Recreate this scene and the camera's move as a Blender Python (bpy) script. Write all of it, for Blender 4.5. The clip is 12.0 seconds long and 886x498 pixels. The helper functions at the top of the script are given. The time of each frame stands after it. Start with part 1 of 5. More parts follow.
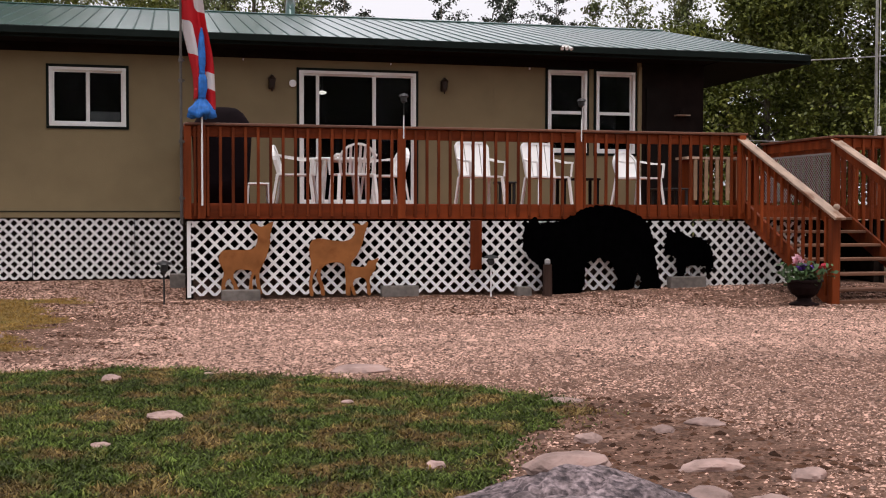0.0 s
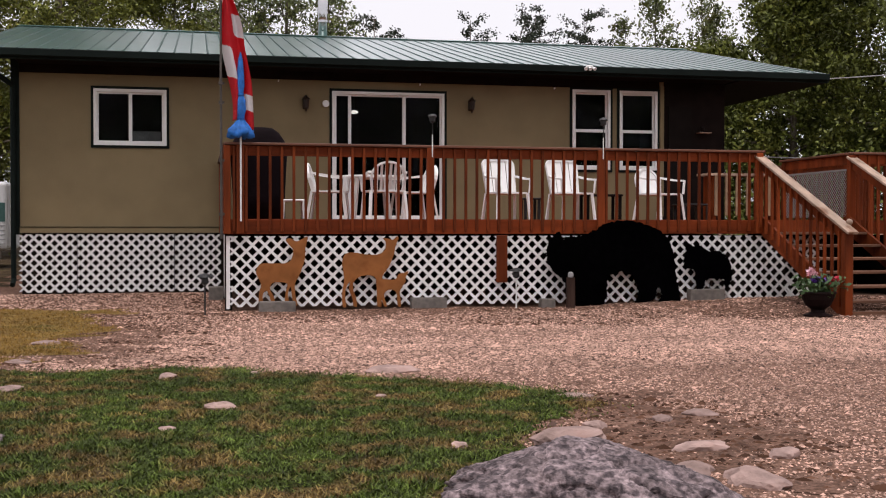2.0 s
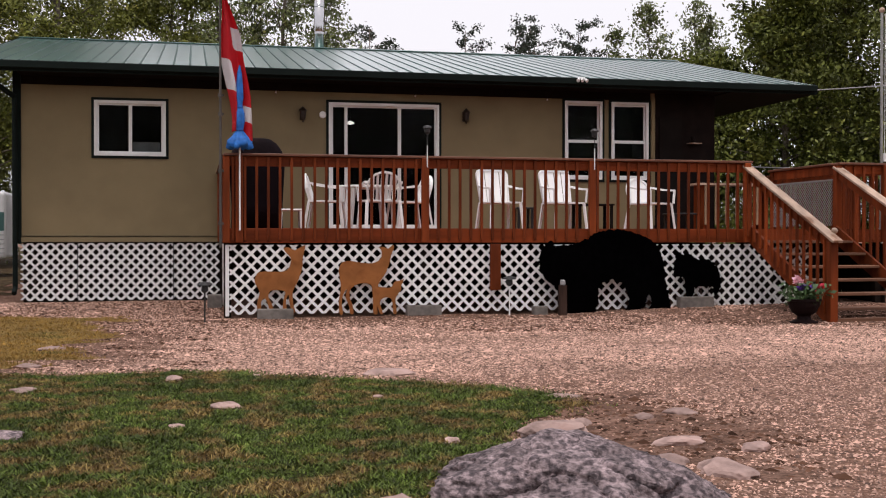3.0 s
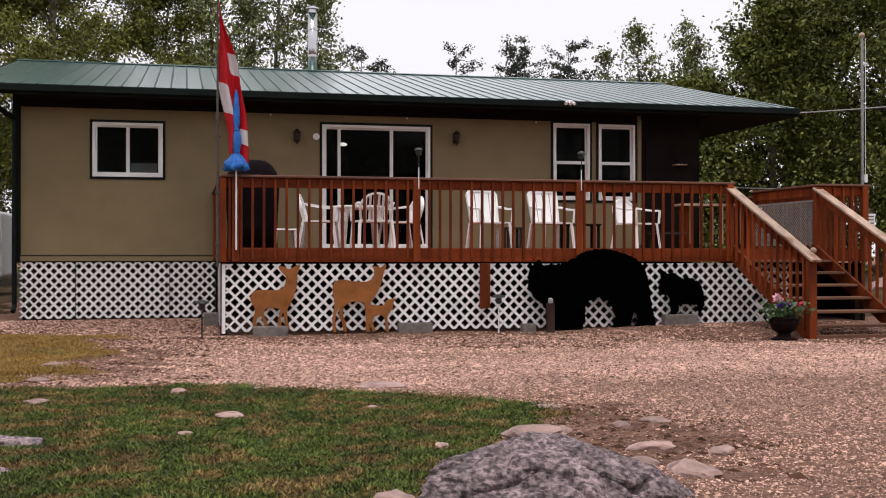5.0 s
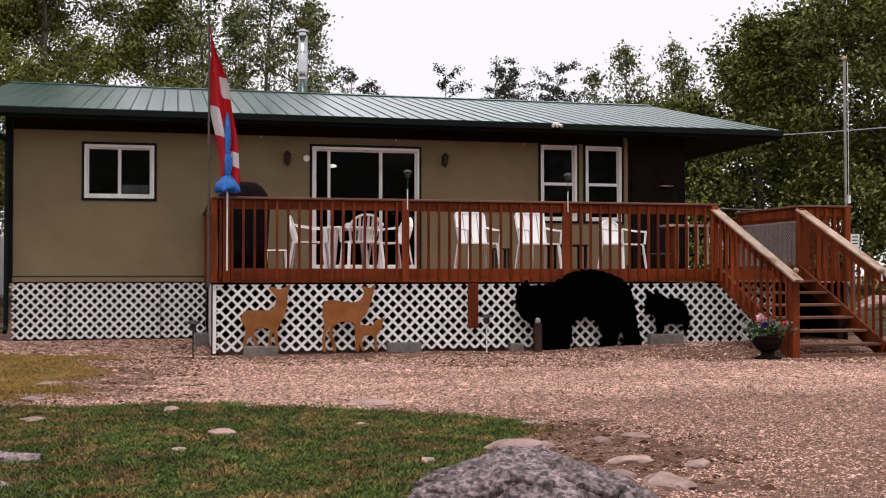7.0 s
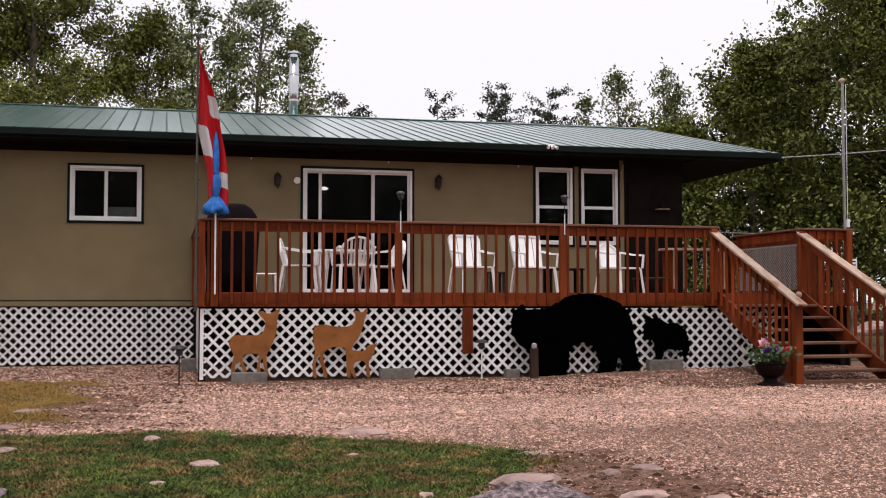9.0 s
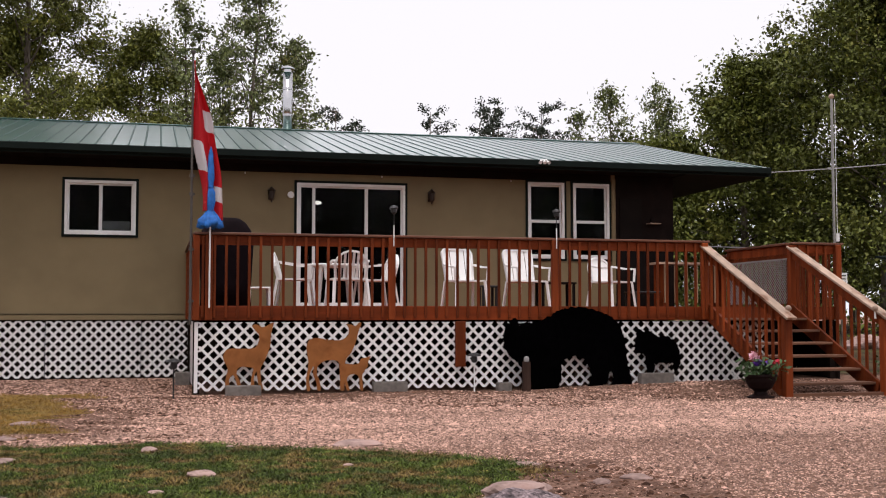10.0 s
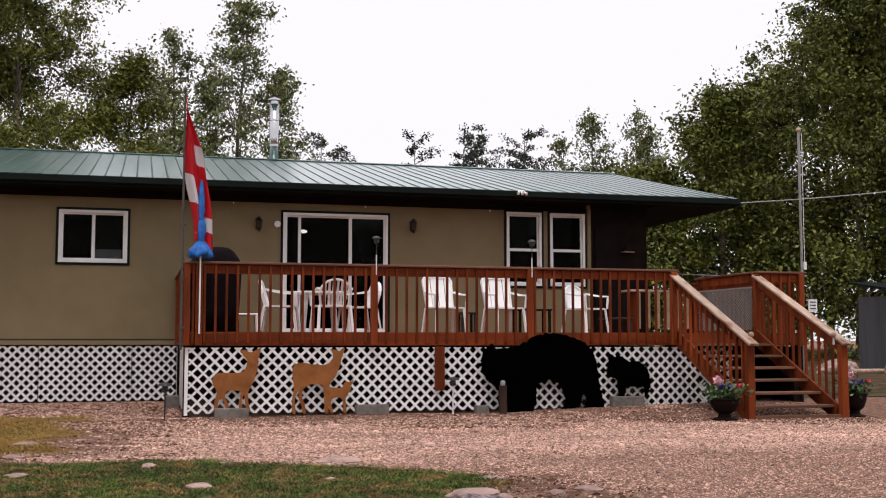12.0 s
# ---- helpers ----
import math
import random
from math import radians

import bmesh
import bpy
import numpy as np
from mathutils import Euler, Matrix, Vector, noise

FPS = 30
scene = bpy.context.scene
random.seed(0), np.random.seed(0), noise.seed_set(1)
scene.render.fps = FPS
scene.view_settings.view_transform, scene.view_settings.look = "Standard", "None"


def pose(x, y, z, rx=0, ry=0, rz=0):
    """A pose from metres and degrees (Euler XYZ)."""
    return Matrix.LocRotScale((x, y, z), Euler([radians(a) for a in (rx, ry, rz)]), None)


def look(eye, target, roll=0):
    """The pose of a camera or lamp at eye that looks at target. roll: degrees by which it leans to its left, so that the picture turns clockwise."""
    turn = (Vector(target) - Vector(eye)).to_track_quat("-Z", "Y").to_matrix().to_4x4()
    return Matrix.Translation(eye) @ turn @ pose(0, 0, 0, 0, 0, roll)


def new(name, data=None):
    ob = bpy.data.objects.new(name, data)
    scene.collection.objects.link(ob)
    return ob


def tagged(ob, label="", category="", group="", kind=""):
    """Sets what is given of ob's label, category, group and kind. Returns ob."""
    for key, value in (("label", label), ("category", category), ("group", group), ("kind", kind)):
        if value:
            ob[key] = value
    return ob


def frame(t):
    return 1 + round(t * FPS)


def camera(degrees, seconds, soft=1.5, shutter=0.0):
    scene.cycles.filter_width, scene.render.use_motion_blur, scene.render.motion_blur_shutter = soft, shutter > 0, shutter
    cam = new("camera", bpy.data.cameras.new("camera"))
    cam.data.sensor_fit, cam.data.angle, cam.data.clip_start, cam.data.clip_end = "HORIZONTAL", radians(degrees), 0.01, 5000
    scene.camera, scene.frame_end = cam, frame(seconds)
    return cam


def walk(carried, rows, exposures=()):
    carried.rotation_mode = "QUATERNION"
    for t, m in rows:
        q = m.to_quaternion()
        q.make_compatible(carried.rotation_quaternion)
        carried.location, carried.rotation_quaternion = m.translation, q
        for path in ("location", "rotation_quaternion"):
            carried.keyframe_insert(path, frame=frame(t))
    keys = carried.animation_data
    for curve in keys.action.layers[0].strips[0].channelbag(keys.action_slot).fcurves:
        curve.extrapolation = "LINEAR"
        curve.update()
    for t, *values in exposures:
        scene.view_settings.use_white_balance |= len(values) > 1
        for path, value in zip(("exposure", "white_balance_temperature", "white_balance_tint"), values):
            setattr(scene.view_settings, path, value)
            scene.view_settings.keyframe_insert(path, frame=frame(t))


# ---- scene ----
cam = camera(42.81, 12.0, soft=1.1)
PATH = [
    (0, (-0.238, -14.405, 1.111), (0.2344, -12.4624, 1.0447), 0.09),
    (0.5, (-0.265, -14.546, 1.109), (0.1594, -12.5929, 1.0468), 0.05),
    (1, (-0.292, -14.694, 1.105), (0.1229, -12.7387, 1.0500), 0.05),
    (1.5, (-0.322, -14.856, 1.101), (0.0956, -12.9010, 1.0545), 0.04),
    (2, (-0.359, -15.029, 1.098), (0.0629, -13.0746, 1.0600), 0.03),
    (2.5, (-0.388, -15.185, 1.094), (0.0381, -13.2313, 1.0644), 0.01),
    (3, (-0.420, -15.346, 1.097), (0.0103, -13.3926, 1.0749), 0.00),
    (5, (-0.508, -15.760, 1.103), (-0.0624, -13.8097, 1.1144), 0.01),
    (5.5, (-0.519, -15.823, 1.104), (-0.0699, -13.8745, 1.1244), -0.02),
    (6, (-0.532, -15.906, 1.106), (-0.0784, -13.9584, 1.1353), -0.03),
    (6.5, (-0.536, -15.974, 1.110), (-0.0771, -14.0272, 1.1472), -0.03),
    (7, (-0.534, -15.967, 1.106), (-0.0713, -14.0214, 1.1533), -0.05),
    (9, (-0.480, -15.564, 1.078), (-0.0023, -13.6238, 1.1713), -0.02),
    (9.5, (-0.492, -15.582, 1.069), (-0.0085, -13.6442, 1.1748), -0.03),
    (10, (-0.513, -15.683, 1.068), (-0.0230, -13.7472, 1.1864), -0.02),
    (10.5, (-0.520, -15.847, 1.078), (-0.0271, -13.9130, 1.2070), -0.02),
    (11, (-0.580, -16.077, 1.084), (-0.0778, -14.1460, 1.2242), -0.03),
    (11.5, (-0.611, -16.302, 1.091), (-0.1023, -14.3740, 1.2407), -0.02),
    (12, (-0.629, -16.436, 1.094), (-0.1143, -14.5097, 1.2545), 0.02),
]
walk(cam, [(t, look(eye, target, roll)) for t, eye, target, roll in PATH], exposures=[(0, 0.0, 6500, 17), (12, 0.06, 6500, 17)])

# ---- light ----
SUN_ELEVATION, SUN_AZIMUTH = 73.0, 195.0
world = bpy.data.worlds.new("overcast_sky")
scene.world = world
world.use_nodes = True
wn = world.node_tree.nodes
sky = wn.new("ShaderNodeTexSky")
sky.sky_type = "NISHITA"
sky.sun_disc = False
sky.sun_elevation, sky.sun_rotation = radians(SUN_ELEVATION), radians(SUN_AZIMUTH)
sky.air_density, sky.dust_density, sky.ozone_density = 1.0, 8.0, 1.5
cloud = wn.new("ShaderNodeMix")
cloud.data_type = "RGBA"
cloud.inputs[0].default_value = 0.9
cloud.inputs[7].default_value = (9.9, 10.0, 10.2, 1)
world.node_tree.links.new(sky.outputs["Color"], cloud.inputs[6])
world.node_tree.links.new(cloud.outputs[2], wn["Background"].inputs["Color"])
wn["Background"].inputs["Strength"].default_value = 0.102
sun = new("sun", bpy.data.lights.new("sun", "SUN"))
sun.data.energy, sun.data.angle, sun.data.color = 1.95, radians(26), (1.0, 0.97, 0.93)
az, el = radians(SUN_AZIMUTH), radians(SUN_ELEVATION)
sun_from = Vector((math.sin(az) * math.cos(el), math.cos(az) * math.cos(el), math.sin(el)))
sun.matrix_world = look(sun_from * 60, (0, 0, 0))


# ---- materials ----
def mat(name, base, rough=0.6, metal=0.0, var=0.18, scale=9.0, stretch=(1, 1, 1), bump=0.15, bump_scale=70.0, rnd=0.0,
        island=0.0, spots=None, spot_scale=2.0, spot_at=0.62, spec=0.5, coat=0.0):
    m = bpy.data.materials.new(name)
    m.use_nodes = True
    t = m.node_tree
    n, link = t.nodes, t.links.new
    b = n["Principled BSDF"]
    co = n.new("ShaderNodeTexCoord")
    mp = n.new("ShaderNodeMapping")
    mp.inputs["Scale"].default_value = stretch
    link(co.outputs["Object"], mp.inputs["Vector"])

    def tex(s, detail=4.0):
        q = n.new("ShaderNodeTexNoise")
        q.inputs["Scale"].default_value, q.inputs["Detail"].default_value = s, detail
        link(mp.outputs["Vector"], q.inputs["Vector"])
        return q.outputs["Fac"]

    def remap(x, lo, hi, a, c):
        q = n.new("ShaderNodeMapRange")
        for k, v in zip(("From Min", "From Max", "To Min", "To Max"), (lo, hi, a, c)):
            q.inputs[k].default_value = v
        link(x, q.inputs["Value"])
        return q.outputs["Result"]

    def times(x, y):
        q = n.new("ShaderNodeMath")
        q.operation = "MULTIPLY"
        link(x, q.inputs[0])
        link(y, q.inputs[1])
        return q.outputs[0]

    value = times(remap(tex(scale), 0.3, 0.7, 1 - var, 1 + var), remap(tex(scale * 0.17, 2.0), 0.3, 0.7, 1 - var * 0.8, 1 + var * 0.8))
    if rnd:
        oi = n.new("ShaderNodeObjectInfo")
        value = times(value, remap(oi.outputs["Random"], 0, 1, 1 - rnd, 1 + rnd))
    if island:
        ge = n.new("ShaderNodeNewGeometry")
        value = times(value, remap(ge.outputs["Random Per Island"], 0, 1, 1 - island, 1 + island))
    col = n.new("ShaderNodeRGB")
    col.outputs[0].default_value = (*base, 1)
    out = col.outputs[0]
    if spots:
        mx = n.new("ShaderNodeMix")
        mx.data_type = "RGBA"
        link(out, mx.inputs[6])
        mx.inputs[7].default_value = (*spots, 1)
        link(remap(tex(spot_scale, 6.0), spot_at - 0.06, spot_at + 0.06, 0, 1), mx.inputs[0])
        out = mx.outputs[2]
    sc = n.new("ShaderNodeVectorMath")
    sc.operation = "SCALE"
    link(out, sc.inputs[0])
    link(value, sc.inputs["Scale"])
    link(sc.outputs[0], b.inputs["Base Color"])
    b.inputs["Roughness"].default_value, b.inputs["Metallic"].default_value = rough, metal
    b.inputs["Specular IOR Level"].default_value, b.inputs["Coat Weight"].default_value = spec, coat
    b.inputs["Coat Roughness"].default_value = 0.2
    if bump:
        bu = n.new("ShaderNodeBump")
        bu.inputs["Strength"].default_value, bu.inputs["Distance"].default_value = bump, 0.02
        link(tex(bump_scale), bu.inputs["Height"])
        link(bu.outputs["Normal"], b.inputs["Normal"])
    return m


M_WALL = mat("tan_wall_paint", (0.205, 0.158, 0.086), 0.8, var=0.07, scale=2.0, bump=0.2, bump_scale=90, spec=0.2)
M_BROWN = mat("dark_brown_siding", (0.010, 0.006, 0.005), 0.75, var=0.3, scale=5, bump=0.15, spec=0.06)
M_TRIM = mat("dark_green_trim", (0.005, 0.009, 0.0075), 0.7, var=0.2, scale=4, bump=0.05, spec=0.1)
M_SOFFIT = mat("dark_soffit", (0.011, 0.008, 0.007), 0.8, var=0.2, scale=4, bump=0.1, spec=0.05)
M_ROOF = mat("green_roof_metal", (0.04, 0.14, 0.115), 0.3, metal=0.3, var=0.12, scale=1.5, bump=0.0, spec=1.0, coat=1.0)
# darker than the sheet: the ribs' shadow lines are put into this green
M_RIB = mat("shaded_green_roof_rib", (0.012, 0.045, 0.038), 0.5, var=0.1, scale=1.5, bump=0.0, spec=0.3)
M_WHITE = mat("white_vinyl", (0.78, 0.78, 0.76), 0.45, var=0.04, scale=5, bump=0.03, spec=0.4)
M_LATTICE = mat("white_lattice", (0.80, 0.79, 0.78), 0.5, var=0.05, scale=4, bump=0.03, rnd=0.05, spec=0.3)
M_PLASTIC = mat("white_chair_plastic", (0.80, 0.79, 0.77), 0.4, var=0.04, scale=6, bump=0.02, spec=0.4)
M_CEDAR = mat("stained_cedar", (0.17, 0.034, 0.008), 0.6, var=0.4, scale=7, stretch=(1, 1, 0.12), bump=0.2, bump_scale=50, rnd=0.3, spec=0.12)
M_CEDAR_X = mat("stained_cedar_plank", (0.165, 0.031, 0.007), 0.6, var=0.4, scale=7, stretch=(0.12, 1, 1), bump=0.2, bump_scale=50, rnd=0.15, spec=0.12)
M_CAP = mat("dark_rail_cap", (0.12, 0.045, 0.024), 0.5, var=0.3, scale=7, stretch=(0.15, 1, 1), bump=0.15, bump_scale=50, spec=0.4)
M_WORN = mat("weathered_rail_cap", (0.36, 0.25, 0.18), 0.6, var=0.3, scale=9, stretch=(1, 0.15, 1), bump=0.2, bump_scale=50, spots=(0.20, 0.09, 0.045), spot_scale=7, spec=0.4)
M_TREAD = mat("stair_tread", (0.15, 0.07, 0.04), 0.6, var=0.3, scale=8, stretch=(0.15, 1, 1), bump=0.2, rnd=0.2, spec=0.3)
M_MESH = mat("grey_mesh_panel", (0.24, 0.22, 0.21), 0.6, var=0.1, bump=0, spec=0.2)
# near black: the shade below deck and cabin put into the colour
M_DEEPSHADE = mat("deep_shade_dark", (0.016, 0.012, 0.010), 0.95, var=0.3, scale=5, bump=0.3, spec=0.0)
M_BLACK = mat("black_cover_fabric", (0.006, 0.003, 0.004), 0.8, var=0.3, scale=5, bump=0.3, bump_scale=20, spec=0.06)
M_IRON = mat("black_metal", (0.015, 0.014, 0.014), 0.45, var=0.2, bump=0.05, spec=0.4)
M_STEEL = mat("stainless_steel", (0.55, 0.55, 0.56), 0.13, metal=1.0, var=0.08, scale=3, bump=0.02)
M_POLE = mat("grey_pole_metal", (0.30, 0.29, 0.27), 0.4, metal=0.6, var=0.15, bump=0.05)
M_DULL = mat("dull_dark_pole", (0.07, 0.062, 0.055), 0.6, var=0.25, bump=0.05, spec=0.3)
M_BEAR = mat("black_painted_plywood", (0.0010, 0.0009, 0.0011), 0.9, var=0.3, scale=12, bump=0.3, bump_scale=60, spec=0.0)
M_DEER = mat("brown_painted_plywood", (0.26, 0.098, 0.030), 0.75, var=0.15, scale=6, bump=0.15, spots=(0.20, 0.068, 0.020), spot_scale=5, spec=0.15)
M_BLOCK = mat("concrete_block", (0.17, 0.15, 0.135), 0.9, var=0.2, scale=14, bump=0.5, bump_scale=90, spec=0.1)
M_BLUE = mat("blue_umbrella_cloth", (0.016, 0.125, 0.42), 0.6, var=0.35, scale=14, bump=0.2, bump_scale=25, spec=0.3)
M_POT = mat("dark_plant_pot", (0.011, 0.005, 0.005), 0.65, var=0.25, scale=8, bump=0.1, spec=0.1)
M_SOIL = mat("potting_soil", (0.03, 0.02, 0.014), 0.95, var=0.3, bump=0.4, spec=0.0)
M_BARK = mat("tree_bark", (0.14, 0.115, 0.09), 0.9, var=0.4, scale=6, stretch=(1, 1, 0.3), bump=0.5, bump_scale=20, spots=(0.05, 0.04, 0.035), spot_scale=5, spec=0.1)
M_LEAF = mat("tree_leaves", (0.135, 0.146, 0.024), 0.5, var=0.25, scale=0.6, bump=0, island=0.5, spots=(0.20, 0.185, 0.03), spot_scale=0.9, spec=0.3)
# darker copy of the leaf colour, with the shade of the woods painted in
M_SHADELEAF = mat("shade_darkened_leaves", (0.092, 0.107, 0.019), 0.55, var=0.3, scale=0.5, bump=0, island=0.55, spots=(0.145, 0.145, 0.027), spot_scale=0.7, spot_at=0.6, spec=0.2)
M_ASPEN = mat("aspen_leaves", (0.14, 0.165, 0.055), 0.5, var=0.25, scale=0.7, bump=0, island=0.55, spots=(0.16, 0.15, 0.035), spot_scale=1.2, spec=0.35)
M_NEEDLE = mat("pine_needles", (0.035, 0.045, 0.03), 0.7, var=0.3, scale=0.8, bump=0, island=0.5, spec=0.15)
M_BRONZE = mat("bronze_lamp", (0.022, 0.013, 0.009), 0.5, var=0.2, bump=0.05, spec=0.3)
M_GRASS = mat("grass_blades", (0.070, 0.100, 0.016), 0.6, var=0.35, scale=9.0, bump=0, island=0.75, spots=(0.155, 0.105, 0.034), spot_scale=4.5, spot_at=0.535, spec=0.2)
M_YELLOW = mat("dry_grass_blades", (0.25, 0.145, 0.032), 0.7, var=0.3, scale=2.0, bump=0, island=0.4, spots=(0.14, 0.12, 0.03), spot_scale=1.3, spec=0.15)
M_TURF = mat("lawn_turf", (0.040, 0.050, 0.013), 0.95, var=0.7, scale=34, bump=1.0, bump_scale=110, spots=(0.115, 0.072, 0.032), spot_scale=4.5, spot_at=0.52, spec=0.05)
M_DRYTURF = mat("dry_turf", (0.19, 0.125, 0.045), 0.95, var=0.45, scale=45, bump=0.9, bump_scale=120, spec=0.05)
M_EARTH = mat("gravel_earth", (0.235, 0.135, 0.097), 0.95, var=0.42, scale=65, bump=1.0, bump_scale=130, spots=(0.17, 0.095, 0.07), spot_scale=38, spot_at=0.56, spec=0.05)
M_CHIP = mat("gravel_stones", (0.405, 0.253, 0.196), 0.9, var=0.2, scale=1.2, bump=0.2, island=0.8, spec=0.15)
M_MULCH = mat("brown_wood_chips", (0.085, 0.042, 0.026), 0.95, var=0.2, scale=3, bump=0.2, island=0.6, spec=0.1)
M_ROCK = mat("granite_boulder", (0.215, 0.165, 0.168), 0.85, var=0.6, scale=55, bump=1.0, bump_scale=45, spots=(0.080, 0.062, 0.066), spot_scale=34, spot_at=0.53, spec=0.2)
M_BARE = mat("bare_brown_earth", (0.175, 0.10, 0.072), 0.95, var=0.45, scale=55, bump=1.0, bump_scale=120, spots=(0.20, 0.12, 0.09), spot_scale=3.0, spec=0.05)
M_LITTER = mat("forest_litter", (0.062, 0.042, 0.024), 0.95, var=0.5, scale=6, bump=0.9, bump_scale=30, spots=(0.045, 0.048, 0.016), spot_scale=0.8, spec=0.05)
M_STONE = mat("pale_pink_stone", (0.34, 0.235, 0.205), 0.85, var=0.3, scale=12, bump=0.6, bump_scale=40, rnd=0.25, spots=(0.24, 0.155, 0.132), spot_scale=6, spec=0.15)
M_PINK = mat("pale_petals", (0.75, 0.42, 0.48), 0.6, var=0.2, bump=0, island=0.3)
M_RED = mat("red_petals", (0.55, 0.03, 0.06), 0.6, var=0.2, bump=0, island=0.3)
M_PURPLE = mat("purple_petals", (0.11, 0.03, 0.28), 0.6, var=0.2, bump=0, island=0.3)
M_LEAFLET = mat("flower_leaves", (0.05, 0.10, 0.03), 0.5, var=0.25, bump=0, island=0.45)
M_POSTWOOD = mat("dark_post_wood", (0.045, 0.026, 0.020), 0.85, var=0.35, scale=8, stretch=(1, 1, 0.2), bump=0.3, spec=0.1)
M_DARKWOOD = mat("dark_shed_boards", (0.06, 0.06, 0.065), 0.85, var=0.25, scale=4, stretch=(1, 1, 0.1), bump=0.2, rnd=0.2)
M_TIMBER = mat("tan_timber", (0.30, 0.19, 0.11), 0.8, var=0.25, scale=6, stretch=(0.2, 1, 1), bump=0.2)
M_RV = mat("trailer_white", (0.6, 0.6, 0.6), 0.5, var=0.06, bump=0.02)
M_TEAL = mat("trailer_stripe", (0.03, 0.09, 0.08), 0.5, var=0.1, bump=0.0)
M_GREY = mat("grey_cloth", (0.30, 0.29, 0.29), 0.8, var=0.15, bump=0.1)


def glass_mat():
    m = bpy.data.materials.new("window_glass")
    m.use_nodes = True
    b = m.node_tree.nodes["Principled BSDF"]
    b.inputs["Base Color"].default_value = (0.5, 0.53, 0.53, 1)
    b.inputs["Roughness"].default_value, b.inputs["Transmission Weight"].default_value, b.inputs["IOR"].default_value = 0.02, 1.0, 1.14
    return m


def glow_mat(name, color, strength):
    m = bpy.data.materials.new(name)
    m.use_nodes = True
    b = m.node_tree.nodes["Principled BSDF"]
    b.inputs["Base Color"].default_value = b.inputs["Emission Color"].default_value = (*color, 1)
    b.inputs["Emission Strength"].default_value = strength
    return m


def flag_mat():
    m = bpy.data.materials.new("flag_cloth")
    m.use_nodes = True
    t = m.node_tree
    n, link = t.nodes, t.links.new
    uv = n.new("ShaderNodeUVMap")
    sep = n.new("ShaderNodeSeparateXYZ")
    link(uv.outputs["UV"], sep.inputs[0])
    no = n.new("ShaderNodeTexNoise")
    no.inputs["Scale"].default_value = 9.0
    link(uv.outputs["UV"], no.inputs["Vector"])

    def math_node(op, a, c):
        q = n.new("ShaderNodeMath")
        q.operation = op
        for k, v in enumerate((a, c)):
            if isinstance(v, float):
                q.inputs[k].default_value = v
            else:
                link(v, q.inputs[k])
        return q.outputs[0]

    off = math_node("MULTIPLY", math_node("SUBTRACT", no.outputs["Fac"], 0.5), 0.5)
    white = math_node("GREATER_THAN", math_node("ADD", sep.outputs["X"], off), 0.5)
    mx = n.new("ShaderNodeMix")
    mx.data_type = "RGBA"
    link(white, mx.inputs[0])
    mx.inputs[6].default_value, mx.inputs[7].default_value = (0.62, 0.012, 0.022, 1), (0.75, 0.72, 0.73, 1)
    b = n["Principled BSDF"]
    link(mx.outputs[2], b.inputs["Base Color"])
    b.inputs["Roughness"].default_value = 0.7
    return m


M_GLASS, M_FLAG = glass_mat(), flag_mat()
M_LAMPGLOW = glow_mat("ceiling_lamp_glow", (1.0, 0.95, 0.85), 1.6)


# ---- mesh helpers ----
def box(bm, x0, x1, y0, y1, z0, z1):
    v = [bm.verts.new((x, y, z)) for x in (x0, x1) for y in (y0, y1) for z in (z0, z1)]
    for f in ((0, 1, 3, 2), (4, 6, 7, 5), (0, 4, 5, 1), (2, 3, 7, 6), (0, 2, 6, 4), (1, 5, 7, 3)):
        bm.faces.new([v[i] for i in f])
    return v


def rod(bm, a, b, r0, r1=None, n=8, cap=True):
    a, b = Vector(a), Vector(b)
    r1 = r0 if r1 is None else r1
    q = (b - a).to_track_quat("Z", "Y")
    rings = []
    for p, r in ((a, r0), (b, r1)):
        rings.append([bm.verts.new(p + q @ Vector((r * math.cos(k * 2 * math.pi / n), r * math.sin(k * 2 * math.pi / n), 0))) for k in range(n)])
    for k in range(n):
        bm.faces.new((rings[0][k], rings[0][(k + 1) % n], rings[1][(k + 1) % n], rings[1][k]))
    if cap:
        bm.faces.new(rings[0][::-1])
        bm.faces.new(rings[1])


def bar(bm, a, b, w, h, up=(0, 0, 1)):
    """A squared bar from a to b, w wide and h high."""
    a, b, up = Vector(a), Vector(b), Vector(up)
    d = (b - a).normalized()
    s = d.cross(up).normalized() * w / 2
    u = s.cross(d).normalized() * h / 2
    v = [bm.verts.new(p + i * s + j * u) for p in (a, b) for i, j in ((-1, -1), (1, -1), (1, 1), (-1, 1))]
    for f in ((3, 2, 1, 0), (4, 5, 6, 7), (0, 1, 5, 4), (1, 2, 6, 5), (2, 3, 7, 6), (3, 0, 4, 7)):
        bm.faces.new([v[i] for i in f])


def lathe(bm, profile, n=20, at=(0, 0, 0)):
    rings = []
    for r, z in profile:
        rings.append([bm.verts.new((at[0] + r * math.cos(k * 2 * math.pi / n), at[1] + r * math.sin(k * 2 * math.pi / n), at[2] + z)) for k in range(n)])
    for a, b in zip(rings, rings[1:]):
        for k in range(n):
            bm.faces.new((a[k], a[(k + 1) % n], b[(k + 1) % n], b[k]))
    bm.faces.new(rings[0][::-1])
    bm.faces.new(rings[-1])


def slab(bm, outline, y0, y1):
    """A board of the given (x, z) outline, from y0 to y1."""
    a = [bm.verts.new((x, y0, z)) for x, z in outline]
    b = [bm.verts.new((x, y1, z)) for x, z in outline]
    bm.faces.new(a)
    bm.faces.new(b[::-1])
    k = len(a)
    for i in range(k):
        bm.faces.new((a[i], b[i], b[(i + 1) % k], a[(i + 1) % k]))


